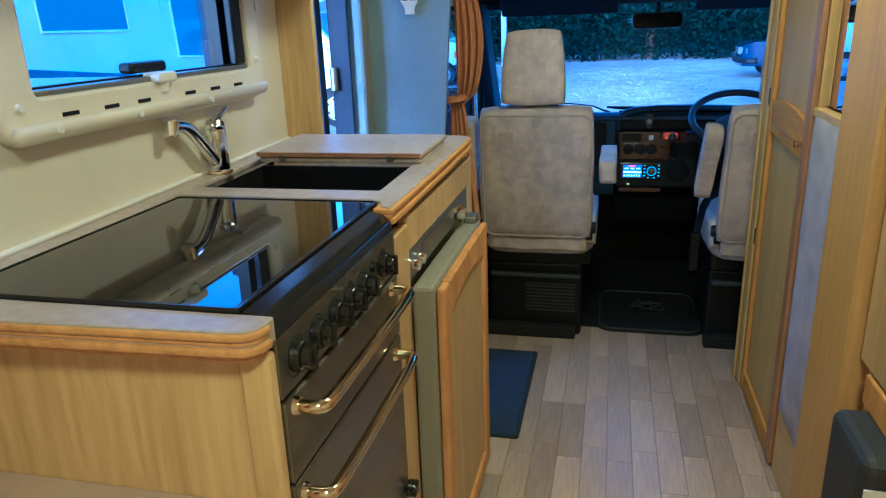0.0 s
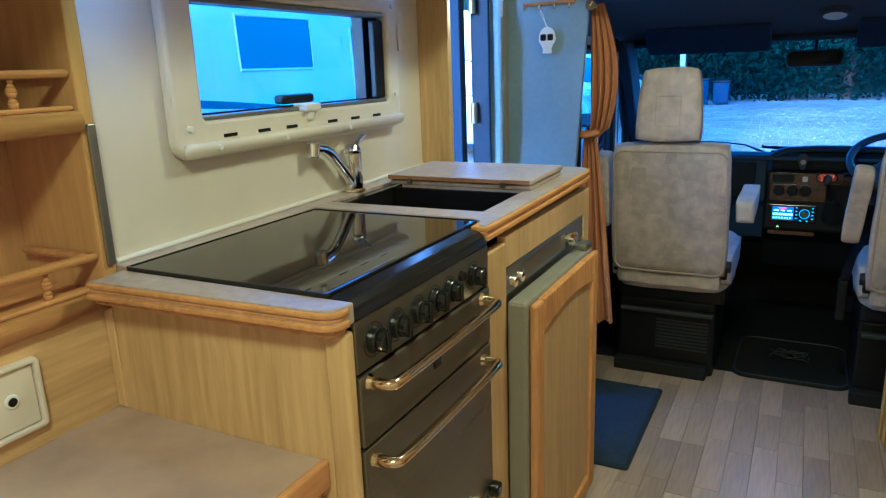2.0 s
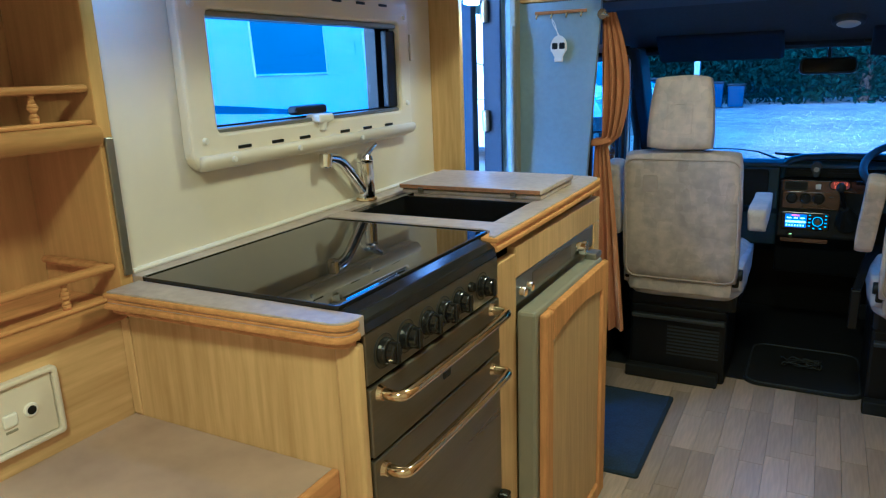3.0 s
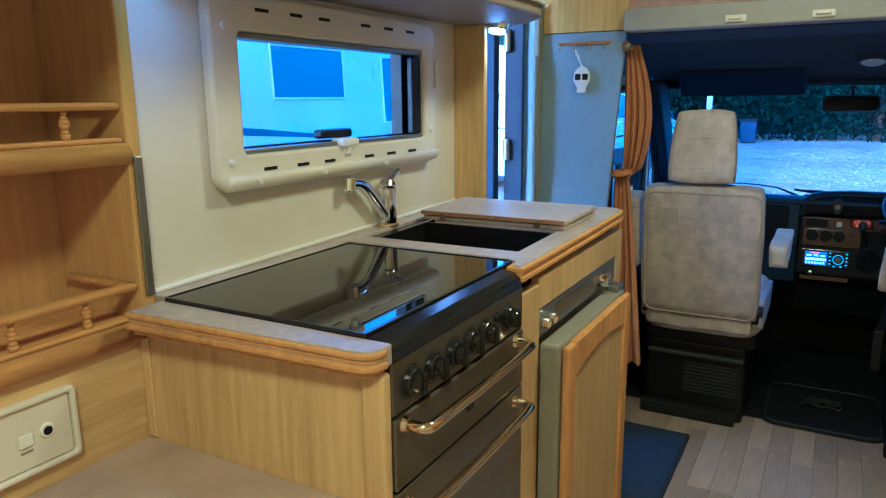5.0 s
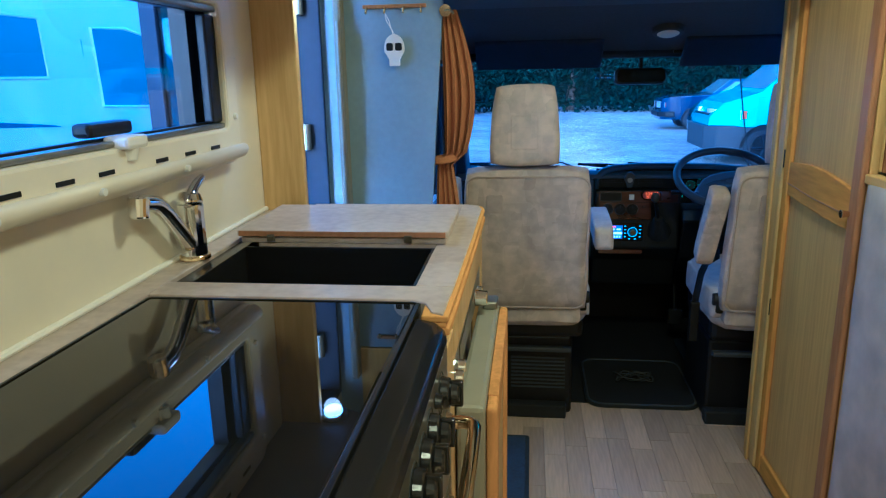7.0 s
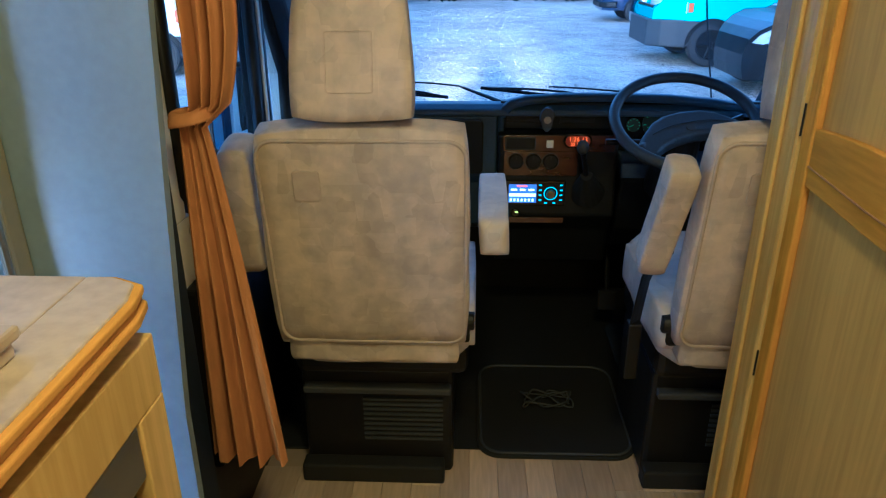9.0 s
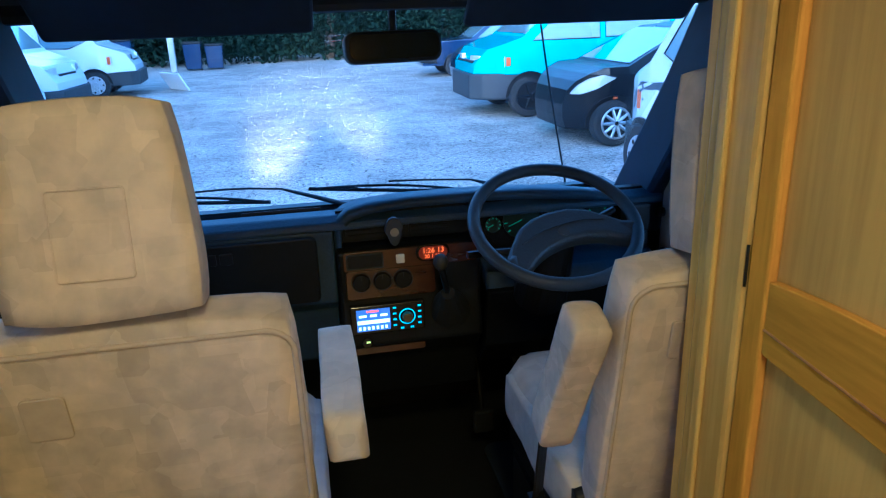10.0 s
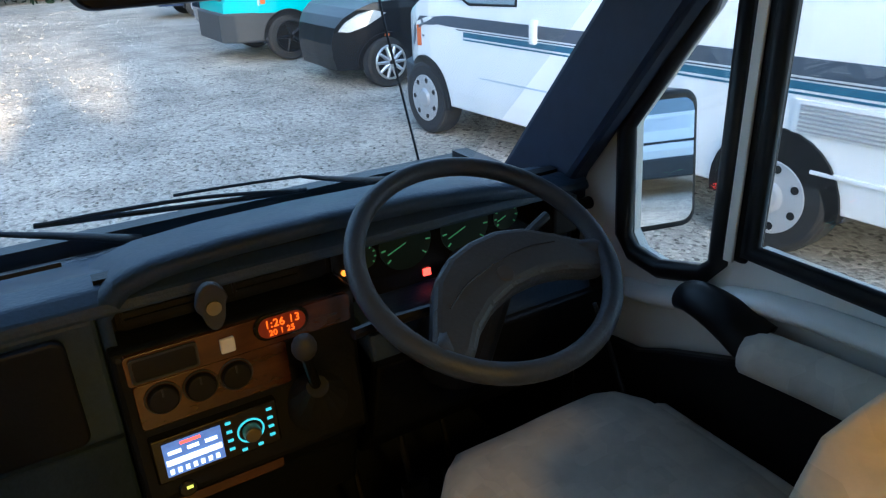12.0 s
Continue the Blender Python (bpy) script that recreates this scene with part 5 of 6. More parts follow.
for x in (0.124, 0.174, 0.223):
    h = part("heater_dial", cyl((x, 3.0918, 0.643), (x, 3.082, 0.643), 0.0215, 0.0195, 24, 0.002), BLACK, da)
    part("pointer", box(x - 0.0012, x + 0.0012, 3.0805, 3.082, 0.650, 0.662), GREYBUMPER, h)
    part("dial_ring", ring_plate(rounded(x - 0.0245, x + 0.0245, 0.6185, 0.6675, 0.0243), rounded(x - 0.0222, x + 0.0222, 0.6208, 0.6652, 0.022), "y", 3.0905, 3.0919), GREYBUMPER, h)
ra = part("radio", box(0.092, 0.270, 3.082, 3.10, 0.512, 0.586, 0.003), DISPLAYBLACK, da, "car radio with a lit screen")
part("screen", box(0.106, 0.186, 3.0798, 3.0818, 0.522, 0.577), material("radio_screen", (0.12, 0.22, 0.5), 0.3, emit=0.16, vary=0.5, scale=50), ra, "blue-white lit screen")
part("screen_band", box(0.108, 0.184, 3.0786, 3.0796, 0.541, 0.550), LED_PALE, ra)
for x, w in ((0.121, 0.018), (0.146, 0.016), (0.171, 0.017)):
    part("screen_text", box(x - w / 2, x + w / 2, 3.0786, 3.0796, 0.5585, 0.564), LED_PALE, ra)
part("screen_text", box(0.13, 0.158, 3.0786, 3.0796, 0.5705, 0.5745), LED_RED, ra)
for i in range(7):
    part("screen_tick", box(0.110 + i * 0.0105, 0.1155 + i * 0.0105, 3.0786, 3.0796, 0.526, 0.534), LED_PALE, ra)
rk = part("radio_knob", cyl((0.227, 3.082, 0.550), (0.227, 3.066, 0.550), 0.0135, 0.012, 24, 0.002), STEEL, ra)
part("knob_glow", ring_plate(rounded(0.207, 0.247, 0.530, 0.570, 0.0198), rounded(0.2095, 0.2445, 0.5325, 0.5675, 0.0173), "y", 3.080, 3.0818), LED_CYAN, ra)
for x, z in ((0.197, 0.575), (0.197, 0.56), (0.197, 0.545), (0.197, 0.53), (0.257, 0.575), (0.257, 0.56), (0.257, 0.545), (0.257, 0.53), (0.214, 0.521), (0.238, 0.521)):
    part("radio_key", box(x - 0.004, x + 0.004, 3.080, 3.0818, z - 0.002, z + 0.002), LED_CYAN, ra)
facia(0.092, 0.27, 0.455, 0.508, 0.006)
soc = part("lighter_socket", cyl((0.128, 3.0918, 0.488), (0.128, 3.084, 0.488), 0.015, 0.013, 20, 0.002), BLACKGLOSS, da)
part("socket_glow", box(0.126, 0.135, 3.0825, 3.0838, 0.489, 0.4935), material("yellow_green_glow", (0.7, 0.8, 0.1), 0.4, emit=0.25, vary=0.01), soc, "yellow-green glow")
ck2 = thing("air_freshener", (0.205, 3.08, 0.75), "small pale oval air freshener clipped to the vent", "air freshener")
part("body", prism([(0.205 + 0.019 * math.cos(a) * (1.15 if math.sin(a) > 0 else 0.85), 0.768 + 0.034 * math.sin(a)) for a in np.linspace(0, 2 * math.pi, 24, endpoint=False)], "y", 3.062, 3.076, 0.003), GREYBUMPER, ck2)
part("clip", box(0.200, 0.210, 3.076, 3.145, 0.758, 0.764, 0.001), BLACK, ck2)
part("emblem", cyl((0.205, 3.062, 0.768), (0.205, 3.0595, 0.768), 0.010), ALU, ck2)

# instrument binnacle and wheel
bn = [(3.36, 0.36), (3.36, 0.655), (3.11, 0.658), (3.07, 0.645), (3.06, 0.60), (3.12, 0.42), (3.30, 0.36)]
part("binnacle", prism(bn, "x", 0.42, 0.86, 0.008), DASH, da)
CY = 3.156
clu = part("instrument_panel", prism(rounded(0.405, 0.80, 0.662, 0.80, 0.02), "y", CY, 3.1655), DISPLAYBLACK, da, "dim instrument panel with lit warning lights")
for x, z, r in ((0.535, 0.742, 0.048), (0.650, 0.742, 0.048), (0.735, 0.742, 0.026), (0.462, 0.735, 0.02)):
    ga = part("gauge", cyl((x, CY - 0.0002, z), (x, CY - 0.0018, z), r, r, 28), GAUGE, clu)
    for i in range(9):
        a = radians(220 - i * 32)
        p0, p1 = (x + 0.78 * r * math.cos(a), CY - 0.0026, z + 0.78 * r * math.sin(a)), (x + 0.94 * r * math.cos(a), CY - 0.0026, z + 0.94 * r * math.sin(a))
        part("gauge_tick", tube([p0, p1], 0.0014, 4), LED_GREEN, ga)
    part("needle", tube([(x, CY - 0.003, z), (x - 0.7 * r, CY - 0.003, z - 0.3 * r)], 0.0010, 4), LED_GREEN, ga)
part("warning_light", box(0.565, 0.579, CY - 0.004, CY, 0.672, 0.685, 0.001), LED_RED, clu, "lit red warning light")
part("warning_light", cyl((0.424, CY, 0.718), (0.424, CY - 0.004, 0.718), 0.0045), LED_AMBER, clu, "lit amber warning light")
part("warning_light", box(0.430, 0.434, CY - 0.004, CY, 0.683, 0.692), LED_GREEN, clu)
part("switch_block", box(0.80, 0.855, 3.10, 3.166, 0.70, 0.77, 0.006), BLACK, da)
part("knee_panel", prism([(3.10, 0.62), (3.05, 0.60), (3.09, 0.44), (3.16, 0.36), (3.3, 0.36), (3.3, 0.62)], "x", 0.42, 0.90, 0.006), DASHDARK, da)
for x0, x1, y in ((-0.15, 0.05, 3.36), (0.25, 0.6, 3.40), (-0.42, -0.25, 3.33)):
    sl = turn(box(x0, x1, -0.006, 0.006, -0.003, 0.004, 0.001), Matrix.Translation((0, y, 0.790 - (y - 3.22) * 0.2417 + 0.002)) @ Matrix.Rotation(radians(-13.4), 4, "X"))
    part("demister_slot", sl, BLACK, da)

sw = thing("steering_wheel", (0.515, 2.93, 0.62), "two-spoke slate steering wheel with an arched padded boss", "steering wheel")
SWM = Matrix.Translation((0.537, 2.925, 0.800)) @ Matrix.Rotation(radians(-4), 4, "Z") @ Matrix.Rotation(radians(28), 4, "X") @ Matrix.Rotation(radians(17), 4, "Z")
R = 0.176
ringpts = [(R * math.cos(a), R * math.sin(a), 0.0) for a in np.linspace(0, 2 * math.pi, 56, endpoint=False)]
part("rim", turn(tube(ringpts, 0.0142, 12, closed=True), SWM), WHEELGREY, sw, smooth=True)
half_arch = [(0.0, 0.036), (0.045, 0.031), (0.085, 0.012), (0.118, -0.022), (0.148, -0.055), (0.163, -0.066), (0.138, -0.109), (0.112, -0.098), (0.085, -0.078), (0.045, -0.062), (0.0, -0.056)]
boss = half_arch + [(-x, z) for x, z in half_arch[-2:0:-1]]
pad = part("boss_pad", turn(prism(boss, "z", -0.034, 0.004, 0.012, 3), SWM), WHEELGREY, sw, "arched padded boss")
part("seam", turn(tube([(-0.10, -0.035, 0.0045), (-0.05, -0.015, 0.0048), (0.05, -0.015, 0.0048), (0.10, -0.035, 0.0045)], 0.0014, 6, smooth=2), SWM), BLACK, pad)
part("badge", turn(cyl((0, -0.035, 0.0035), (0, -0.035, 0.0065), 0.013, 0.011, 20), SWM), GREYBUMPER, sw, "plain round badge")
for s in (-1, 1):
    part("spoke", turn(tube([(s * 0.12, -0.065, -0.016), (s * 0.15, -0.09, -0.006)], 0.026, 10, flat=0.45), SWM), WHEELGREY, sw, smooth=True)
part("column", turn(cyl((0, 0, -0.03), (0, 0, -0.24), 0.05, 0.065, 20), SWM), BLACK, sw)
for s in (-1, 1):
    part("stalk", turn(tube([(s * 0.04, 0.0, -0.07), (s * 0.15, 0.03, -0.065), (s * 0.19, 0.035, -0.06)], 0.008, 8), SWM), BLACK, sw)
kr = thing("key_bunch", (0.55, 2.95, 0.68), "ignition key with a metal ring", "key")
part("key", box(0.556, 0.562, 2.955, 2.985, 0.675, 0.70, 0.001), ALU, kr)
gl = thing("gear_lever", (0.33, 3.02, 0.42), "black gear lever rising from the dashboard", "gear lever")
part("gaiter", cyl((0.335, 3.10, 0.55), (0.318, 3.03, 0.62), 0.05, 0.016, 16), RUBBER, gl)
part("stick", tube([(0.320, 3.04, 0.61), (0.305, 3.015, 0.67), (0.297, 3.0, 0.700)], 0.008, 10), BLACK, gl)
ball = bmesh.new()
bmesh.ops.create_uvsphere(ball, u_segments=18, v_segments=12, radius=0.017)
bmesh.ops.scale(ball, verts=ball.verts, vec=(1.0, 1.0, 1.2))
part("knob", turn(ball, pose(0.297, 3.0, 0.708, 15)), GREYBUMPER, gl, "grey rounded knob", smooth=True)
solo("door_cable", tube([(0.80, 2.99, 0.62), (0.815, 2.96, 0.54), (0.80, 2.90, 0.47), (0.79, 2.85, 0.44)], 0.004, 8, smooth=2), GREYBUMPER, "pale cable hanging beside the driver's door", "cable", smooth=True)
pd = thing("foot_pedals", (0.55, 3.2, 0.05), "three black foot pedals under the dashboard", "pedals")
for x in (0.45, 0.56, 0.66):
    part("pedal", box(x - 0.03, x + 0.03, 3.22, 3.24, 0.10, 0.17, 0.006), RUBBER, pd)
    part("pedal_arm", tube([(x, 3.24, 0.14), (x, 3.32, 0.36)], 0.008, 8), BLACK, pd)
dmat = thing("driver_mat", (0.55, 3.0, 0.0), "dark carpet footwell mat", "mat")
part("sheet", prism(rounded(0.46, 0.86, 2.92, 3.30, 0.04), "z", 0.0, 0.009, 0.002), MATEDGE, dmat)

# wipers and the freshener disc on the glass
for blade, arm in (((-0.502, 0.784, -0.084, 0.741), ((0.192, 0.674), (0.076, 0.732), (-0.045, 0.786), (-0.163, 0.801), (-0.300, 0.798))),
                   ((0.025, 0.780, 0.520, 0.720), ((0.761, 0.679), (0.637, 0.716), (0.498, 0.766), (0.365, 0.779), (0.250, 0.785)))):
    yw = lambda z: 3.536 - (z - 0.746) * 1.037
    x0, z0, x1, z1 = blade
    wp = thing("wiper", ((x0 + x1) / 2, 3.57, 0.74), "black windscreen wiper lying at the foot of the glass", "wiper", "wipers")
    along = lambda f, up: (x0 + (x1 - x0) * f, yw(z0 + (z1 - z0) * f + up), z0 + (z1 - z0) * f + up)
    part("arm", tube([(x, yw(z), z) for x, z in arm[:3]], (0.013, 0.004), 8, smooth=1, flat=0.6), BLACK, wp, "tapered arm", smooth=True)
    part("arm_rod", tube([(x, yw(z) + 0.004, z) for x, z in arm[2:]], 0.0032, 6, smooth=1), BLACK, wp)
    part("blade", tube([along(0, 0), along(0.5, -0.002), along(1, 0)], 0.0042, 6, flat=1.8), RUBBER, wp)
    part("bridge", tube([along(0.05, 0.002), along(0.25, 0.013), along(0.5, 0.020), along(0.75, 0.014), along(0.96, 0.002)], 0.0042, 6, smooth=1), BLACK, wp, smooth=True)
    for f in (0.14, 0.70):
        part("yoke", tube([along(f, 0.0), along(f + 0.08, 0.010), along(f + 0.16, 0.001)], 0.0034, 6, smooth=1), BLACK, wp)
solo("sticker_disc", turn(cyl((0, 0, 0), (0, 0, 0.003), 0.035, 0.035, 24), Matrix.Translation((-0.47, 3.478, 0.752)) @ Matrix.Rotation(radians(44), 4, "X")), STRIPE2, "round blue-grey sticker low on the windscreen", "sticker")
solo("aerial", tube([(0.86, 3.66, 0.62), (0.80, 3.70, 1.0), (0.74, 3.74, 1.45)], 0.003, 6), BLACK, "thin black aerial rod", "aerial")


# ---- outside ----
gm = bmesh.new()
bmesh.ops.create_grid(gm, x_segments=2, y_segments=2, size=400)
bmesh.ops.translate(gm, verts=gm.verts, vec=(0, 0, GROUND))
structure("ground", gm, GRAVEL, "pale gravel yard", "ground")


def wheel(parent, m, x, y, r, w, alloy, spokes, out):
    """One wheel with its hub side towards out (-1 or 1) on x."""
    b = cyl((x - w / 2, y, r), (x + w / 2, y, r), r, r, 32, r * 0.12)
    t = part("wheel", turn(b, m), TYRE, parent, "tyre and rim")
    e = x + out * w / 2
    part("rim", turn(cyl((e - out * 0.05, y, r), (e + out * 0.004, y, r), r * 0.66, r * 0.64, 28, 0.008), m), BLACK if spokes else alloy, t)
    if spokes:
        sb = bmesh.new()
        for i in range(spokes):
            a = 2 * math.pi * i / spokes
            tube([(e + out * 0.012, y + 0.1 * r * math.cos(a), r + 0.1 * r * math.sin(a)), (e + out * 0.010, y + 0.62 * r * math.cos(a), r + 0.62 * r * math.sin(a))], (r * 0.09, r * 0.06), 6, bm=sb)
        part("spokes", turn(sb, m), alloy, t)
        hoop = [(e + out * 0.008, y + 0.64 * r * math.cos(a), r + 0.64 * r * math.sin(a)) for a in np.linspace(0, 2 * math.pi, 28, endpoint=False)]
        part("rim_edge", turn(tube(hoop, r * 0.05, 6, closed=True), m), alloy, t)
    else:
        hoop = [(e + out * 0.006, y + 0.5 * r * math.cos(a), r + 0.5 * r * math.sin(a)) for a in np.linspace(0, 2 * math.pi, 14, endpoint=False)]
        for p in hoop[::2]:
            part("trim_hole", turn(cyl((p[0] - out * 0.004, p[1], p[2]), (p[0] + out * 0.001, p[1], p[2]), r * 0.07, r * 0.07, 10), m), BLACK, t)
        part("hub_cap", turn(cyl((e, y, r), (e + out * 0.02, y, r), r * 0.3, r * 0.2, 20, 0.004), m), alloy, t)


def vehicle(name, label, category, m, profile, width, paint, wheels, r, panes=(), screen=None, lamp_box=None, bumper=None, belt=0.95, tuck=0.12, alloy=WHEELTRIM, spokes=0, sides=(-1, 1), stripes=(), grille=None, round_edge=0.05, taper=0.52, side_lamp=None, seal=BLACK):
    """A road vehicle: side profile of (length, height), nose at the greatest length; m takes it to its place."""
    v = thing(name, m.translation, label, category, "parked vehicles")

    nose = max(l for l, _ in profile)

    def half(z, l=0.0):
        return width / 2 - max(0.0, z - belt) * tuck - max(0.0, 0.45 - z) * 0.1 - taper * max(0.0, l - nose + 0.75) ** 2

    flank = bmesh.new()
    flank.faces.new([flank.verts.new((0, l, z)) for l, z in profile])
    for cut in [((0, nose - d, 0), (0, 1, 0)) for d in (0.06, 0.14, 0.24, 0.36, 0.5, 0.75)] + [((0, 0, belt), (0, 0, 1)), ((0, 0, 0.45), (0, 0, 1))]:
        bmesh.ops.bisect_plane(flank, geom=flank.verts[:] + flank.edges[:] + flank.faces[:], plane_co=cut[0], plane_no=cut[1])
    flank.verts.index_update()
    bm = bmesh.new()
    across = (-1.0, -0.72, 0.0, 0.72, 1.0)
    cols = [[bm.verts.new((u * half(p.co.z, p.co.y), p.co.y + 0.012 * (1 - u * u) * max(0.0, 1 - (nose - p.co.y) / 0.5), p.co.z)) for p in flank.verts] for u in across]
    for f in flank.faces:
        ring = [p.index for p in f.verts]
        bm.faces.new([cols[0][i] for i in ring]), bm.faces.new([cols[-1][i] for i in ring[::-1]])
    for e in flank.edges:
        if len(e.link_faces) == 1:
            i, j = e.verts[0].index, e.verts[1].index
            for c0, c1 in zip(cols, cols[1:]):
                bm.faces.new((c0[i], c0[j], c1[j], c1[i]))
    flank.free()
    bmesh.ops.recalc_face_normals(bm, faces=bm.faces)
    sharp = [e for e in bm.edges if len(e.link_faces) == 2 and e.calc_face_angle() > 0.5]
    bmesh.ops.bevel(bm, geom=sharp, offset=round_edge, segments=3, affect="EDGES", profile=0.6, clamp_overlap=True)
    part("body", turn(bm, m), paint, v, smooth=False)

    def plate(outline, s, lift, thick, mat, pname, plabel=""):
        b = bmesh.new()
        lo = [b.verts.new((s * (half(z, l) + lift), l, z)) for l, z in outline]
        hi = [b.verts.new((s * (half(z, l) + lift - thick), l, z)) for l, z in outline]
        b.faces.new(lo), b.faces.new(hi[::-1])
        for i in range(len(lo)):
            j = (i + 1) % len(lo)
            b.faces.new((lo[i], lo[j], hi[j], hi[i]))
        return part(pname, turn(b, m), mat, v, plabel)

    for outline in panes:
        for s in sides:
            g = plate(outline, s, 0.006, 0.02, DARKGLASS, "side_window")
            cl = sum(l for l, _ in outline) / len(outline)
            cz = sum(z for _, z in outline) / len(outline)
            b = tube([(s * (half(z, l) + 0.004), l, z) for l, z in outline], 0.012, 6, closed=True)
            part("window_seal", turn(b, m), seal, g)
    for outline, mat in stripes:
        for s in sides:
            plate(outline, s, 0.004, 0.01, mat, "body_stripe")
    if side_lamp:
        for s in sides:
            sl_ = plate(side_lamp, s, 0.022, 0.06, LENS, "headlamp", "large clear swept-back headlamp")
            part("indicator", turn(box(s * half(0.56, nose - 0.55) - 0.02, s * half(0.56, nose - 0.55) + 0.02, nose - 0.60, nose - 0.54, 0.60, 0.63, 0.006), m), AMBERLENS, v)
    for y in wheels:
        for s in (-1, 1):
            arch = [(y + 1.16 * r * math.cos(a), max(0.24, r + 1.16 * r * math.sin(a))) for a in np.linspace(-0.15, math.pi + 0.15, 18)]
            plate(arch, s, 0.018, 0.06, BLACK, "wheel_arch")
            wheel(v, m, s * (half(r, y) - 0.072), y, r, 0.2, alloy, spokes, s)
    if screen:
        (l0, z0), (l1, z1) = screen
        w0, w1 = half(z0) - 0.08, half(z1) - 0.08
        nrm = Vector((0, z1 - z0, l0 - l1)).normalized() * (-1 if z1 < z0 else 1)
        nrm = nrm if nrm.z > 0 else -nrm
        b = bmesh.new()
        quad = [Vector((-w0, l0, z0)), Vector((w0, l0, z0)), Vector((w1, l1, z1)), Vector((-w1, l1, z1))]
        up = [b.verts.new(p + nrm * 0.01) for p in quad]
        dn = [b.verts.new(p - nrm * 0.02) for p in quad]
        b.faces.new(up), b.faces.new(dn[::-1])
        for i in range(4):
            b.faces.new((up[i], up[(i + 1) % 4], dn[(i + 1) % 4], dn[i]))
        part("windscreen", turn(b, m), DARKGLASS, v)
    if lamp_box:
        l0, l1, z0, z1, wl = lamp_box
        for s in (-1, 1):
            e = half((z0 + z1) / 2, l0)
            f = half((z0 + z1) / 2, l1)
            b = prism([(s * (e + 0.006), l0), (s * (f + 0.006), l1 - 0.04), (s * (f - wl * 0.5), l1), (s * (f - wl), l1 + 0.012), (s * (f - wl), l0 + 0.15)], "z", z0, z1, 0.015)
            h = part("headlamp", turn(b, m), LENS, v, "clear headlamp")
            part("indicator", turn(box(s * (e - 0.02), s * (e + 0.012), l0 - 0.09, l0 - 0.01, z0 + 0.03, z1 - 0.03, 0.008), m), AMBERLENS, h)
    if bumper:
        l0, l1, z0, z1, mat = bumper
        b = prism([(-width / 2 - 0.005, l0), (width / 2 + 0.005, l0), (width / 2 - 0.04, l1 - 0.42), (width / 2 - 0.12, l1 - 0.18), (width / 2 - 0.32, l1), (-width / 2 + 0.32, l1), (-width / 2 + 0.12, l1 - 0.18), (-width / 2 + 0.04, l1 - 0.42)], "z", z0, z1, 0.03)
        part("bumper", turn(b, m), mat, v)
    if grille:
        l0, z0, z1, w = grille
        part("grille", turn(box(-w / 2, w / 2, l0 - 0.06, l0 + 0.012, z0, z1, 0.02), m), BLACK, v)
    return v


COACH = [(0.0, 0.32), (0.0, 2.55), (0.12, 2.65), (4.3, 2.65), (5.0, 2.5), (5.05, 2.15), (4.55, 1.98), (5.22, 1.22), (5.75, 1.02), (5.92, 0.72), (5.95, 0.30)]
CABDOOR = [(4.05, 1.18), (4.62, 1.16), (4.98, 1.30), (4.62, 1.72), (4.30, 1.80), (4.05, 1.80)]


TALL = [(0.0, 0.32), (0.0, 2.75), (0.12, 2.85), (4.2, 2.85), (4.9, 2.75), (5.0, 2.32), (4.78, 2.16), (5.60, 1.50), (6.2, 1.27), (6.40, 0.85), (6.42, 0.30)]


def coach(name, m, label, panes, stripes, width=2.1, wheels=(1.55, 5.05), sides=(-1, 1), tall=False):
    if tall:
        return vehicle(name, label, "motorhome", m, TALL, width, VAN_WHITE, wheels, 0.34, panes, ((5.52, 1.56), (4.85, 2.10)), (6.0, 6.34, 0.95, 1.18, 0.36), (5.7, 6.48, 0.28, 0.75, GREYBUMPER), 1.4, 0.05, sides=sides, stripes=stripes, grille=(6.34, 0.85, 1.05, 0.9), seal=VAN_WHITE)
    return vehicle(name, label, "motorhome", m, COACH, width, VAN_WHITE, wheels, 0.325, panes, ((5.16, 1.28), (4.62, 1.92)), (5.45, 5.84, 0.74, 0.98, 0.36), (5.2, 6.0, 0.28, 0.60, GREYBUMPER), 1.05, 0.05, sides=sides, stripes=stripes, grille=(5.86, 0.66, 0.86, 0.9))


# the motorhome alongside on the door side
nb = coach("motorhome", pose(-4.25, 0.85, GROUND), "white coachbuilt motorhome with dark windows and grey swoosh", [[(4.08, 1.50), (4.72, 1.47), (5.25, 1.56), (4.85, 2.0), (4.5, 2.05), (4.08, 2.03)], [(2.74, 1.70), (3.54, 1.70), (3.54, 2.06), (2.74, 2.06)], [(0.4, 1.70), (1.7, 1.70), (1.7, 2.1), (0.4, 2.1)]],
           [([(1.2, 1.62), (2.6, 1.50), (3.5, 1.41), (3.6, 1.39), (2.5, 1.46), (1.2, 1.56)], STRIPE2), ([(3.95, 0.4), (3.96, 0.4), (3.96, 1.95), (3.95, 1.95)], LETTER), ([(5.22, 1.5), (5.235, 1.5), (5.235, 0.5), (5.22, 0.5)], STRIPE)], wheels=(1.55, 5.55), sides=(1,), tall=True)
for i, y in enumerate((2.92, 3.02, 3.12, 3.22, 3.32)):
    part("lettering_bar", box(-4.25 + 1.022, -4.25 + 1.034, 0.85 + y, 0.85 + y + 0.05, GROUND + 1.635, GROUND + 1.675), LETTER, nb)
part("door_handle", box(-3.215, -3.19, 0.85 + 4.08, 0.85 + 4.22, GROUND + 1.30, GROUND + 1.40, 0.01), STRIPE, nb)
mm = part("mirror_arm", box(-3.2, -3.0, 0.85 + 5.25, 0.85 + 5.33, GROUND + 1.50, GROUND + 1.85, 0.03), BLACK, nb, "black door mirror")

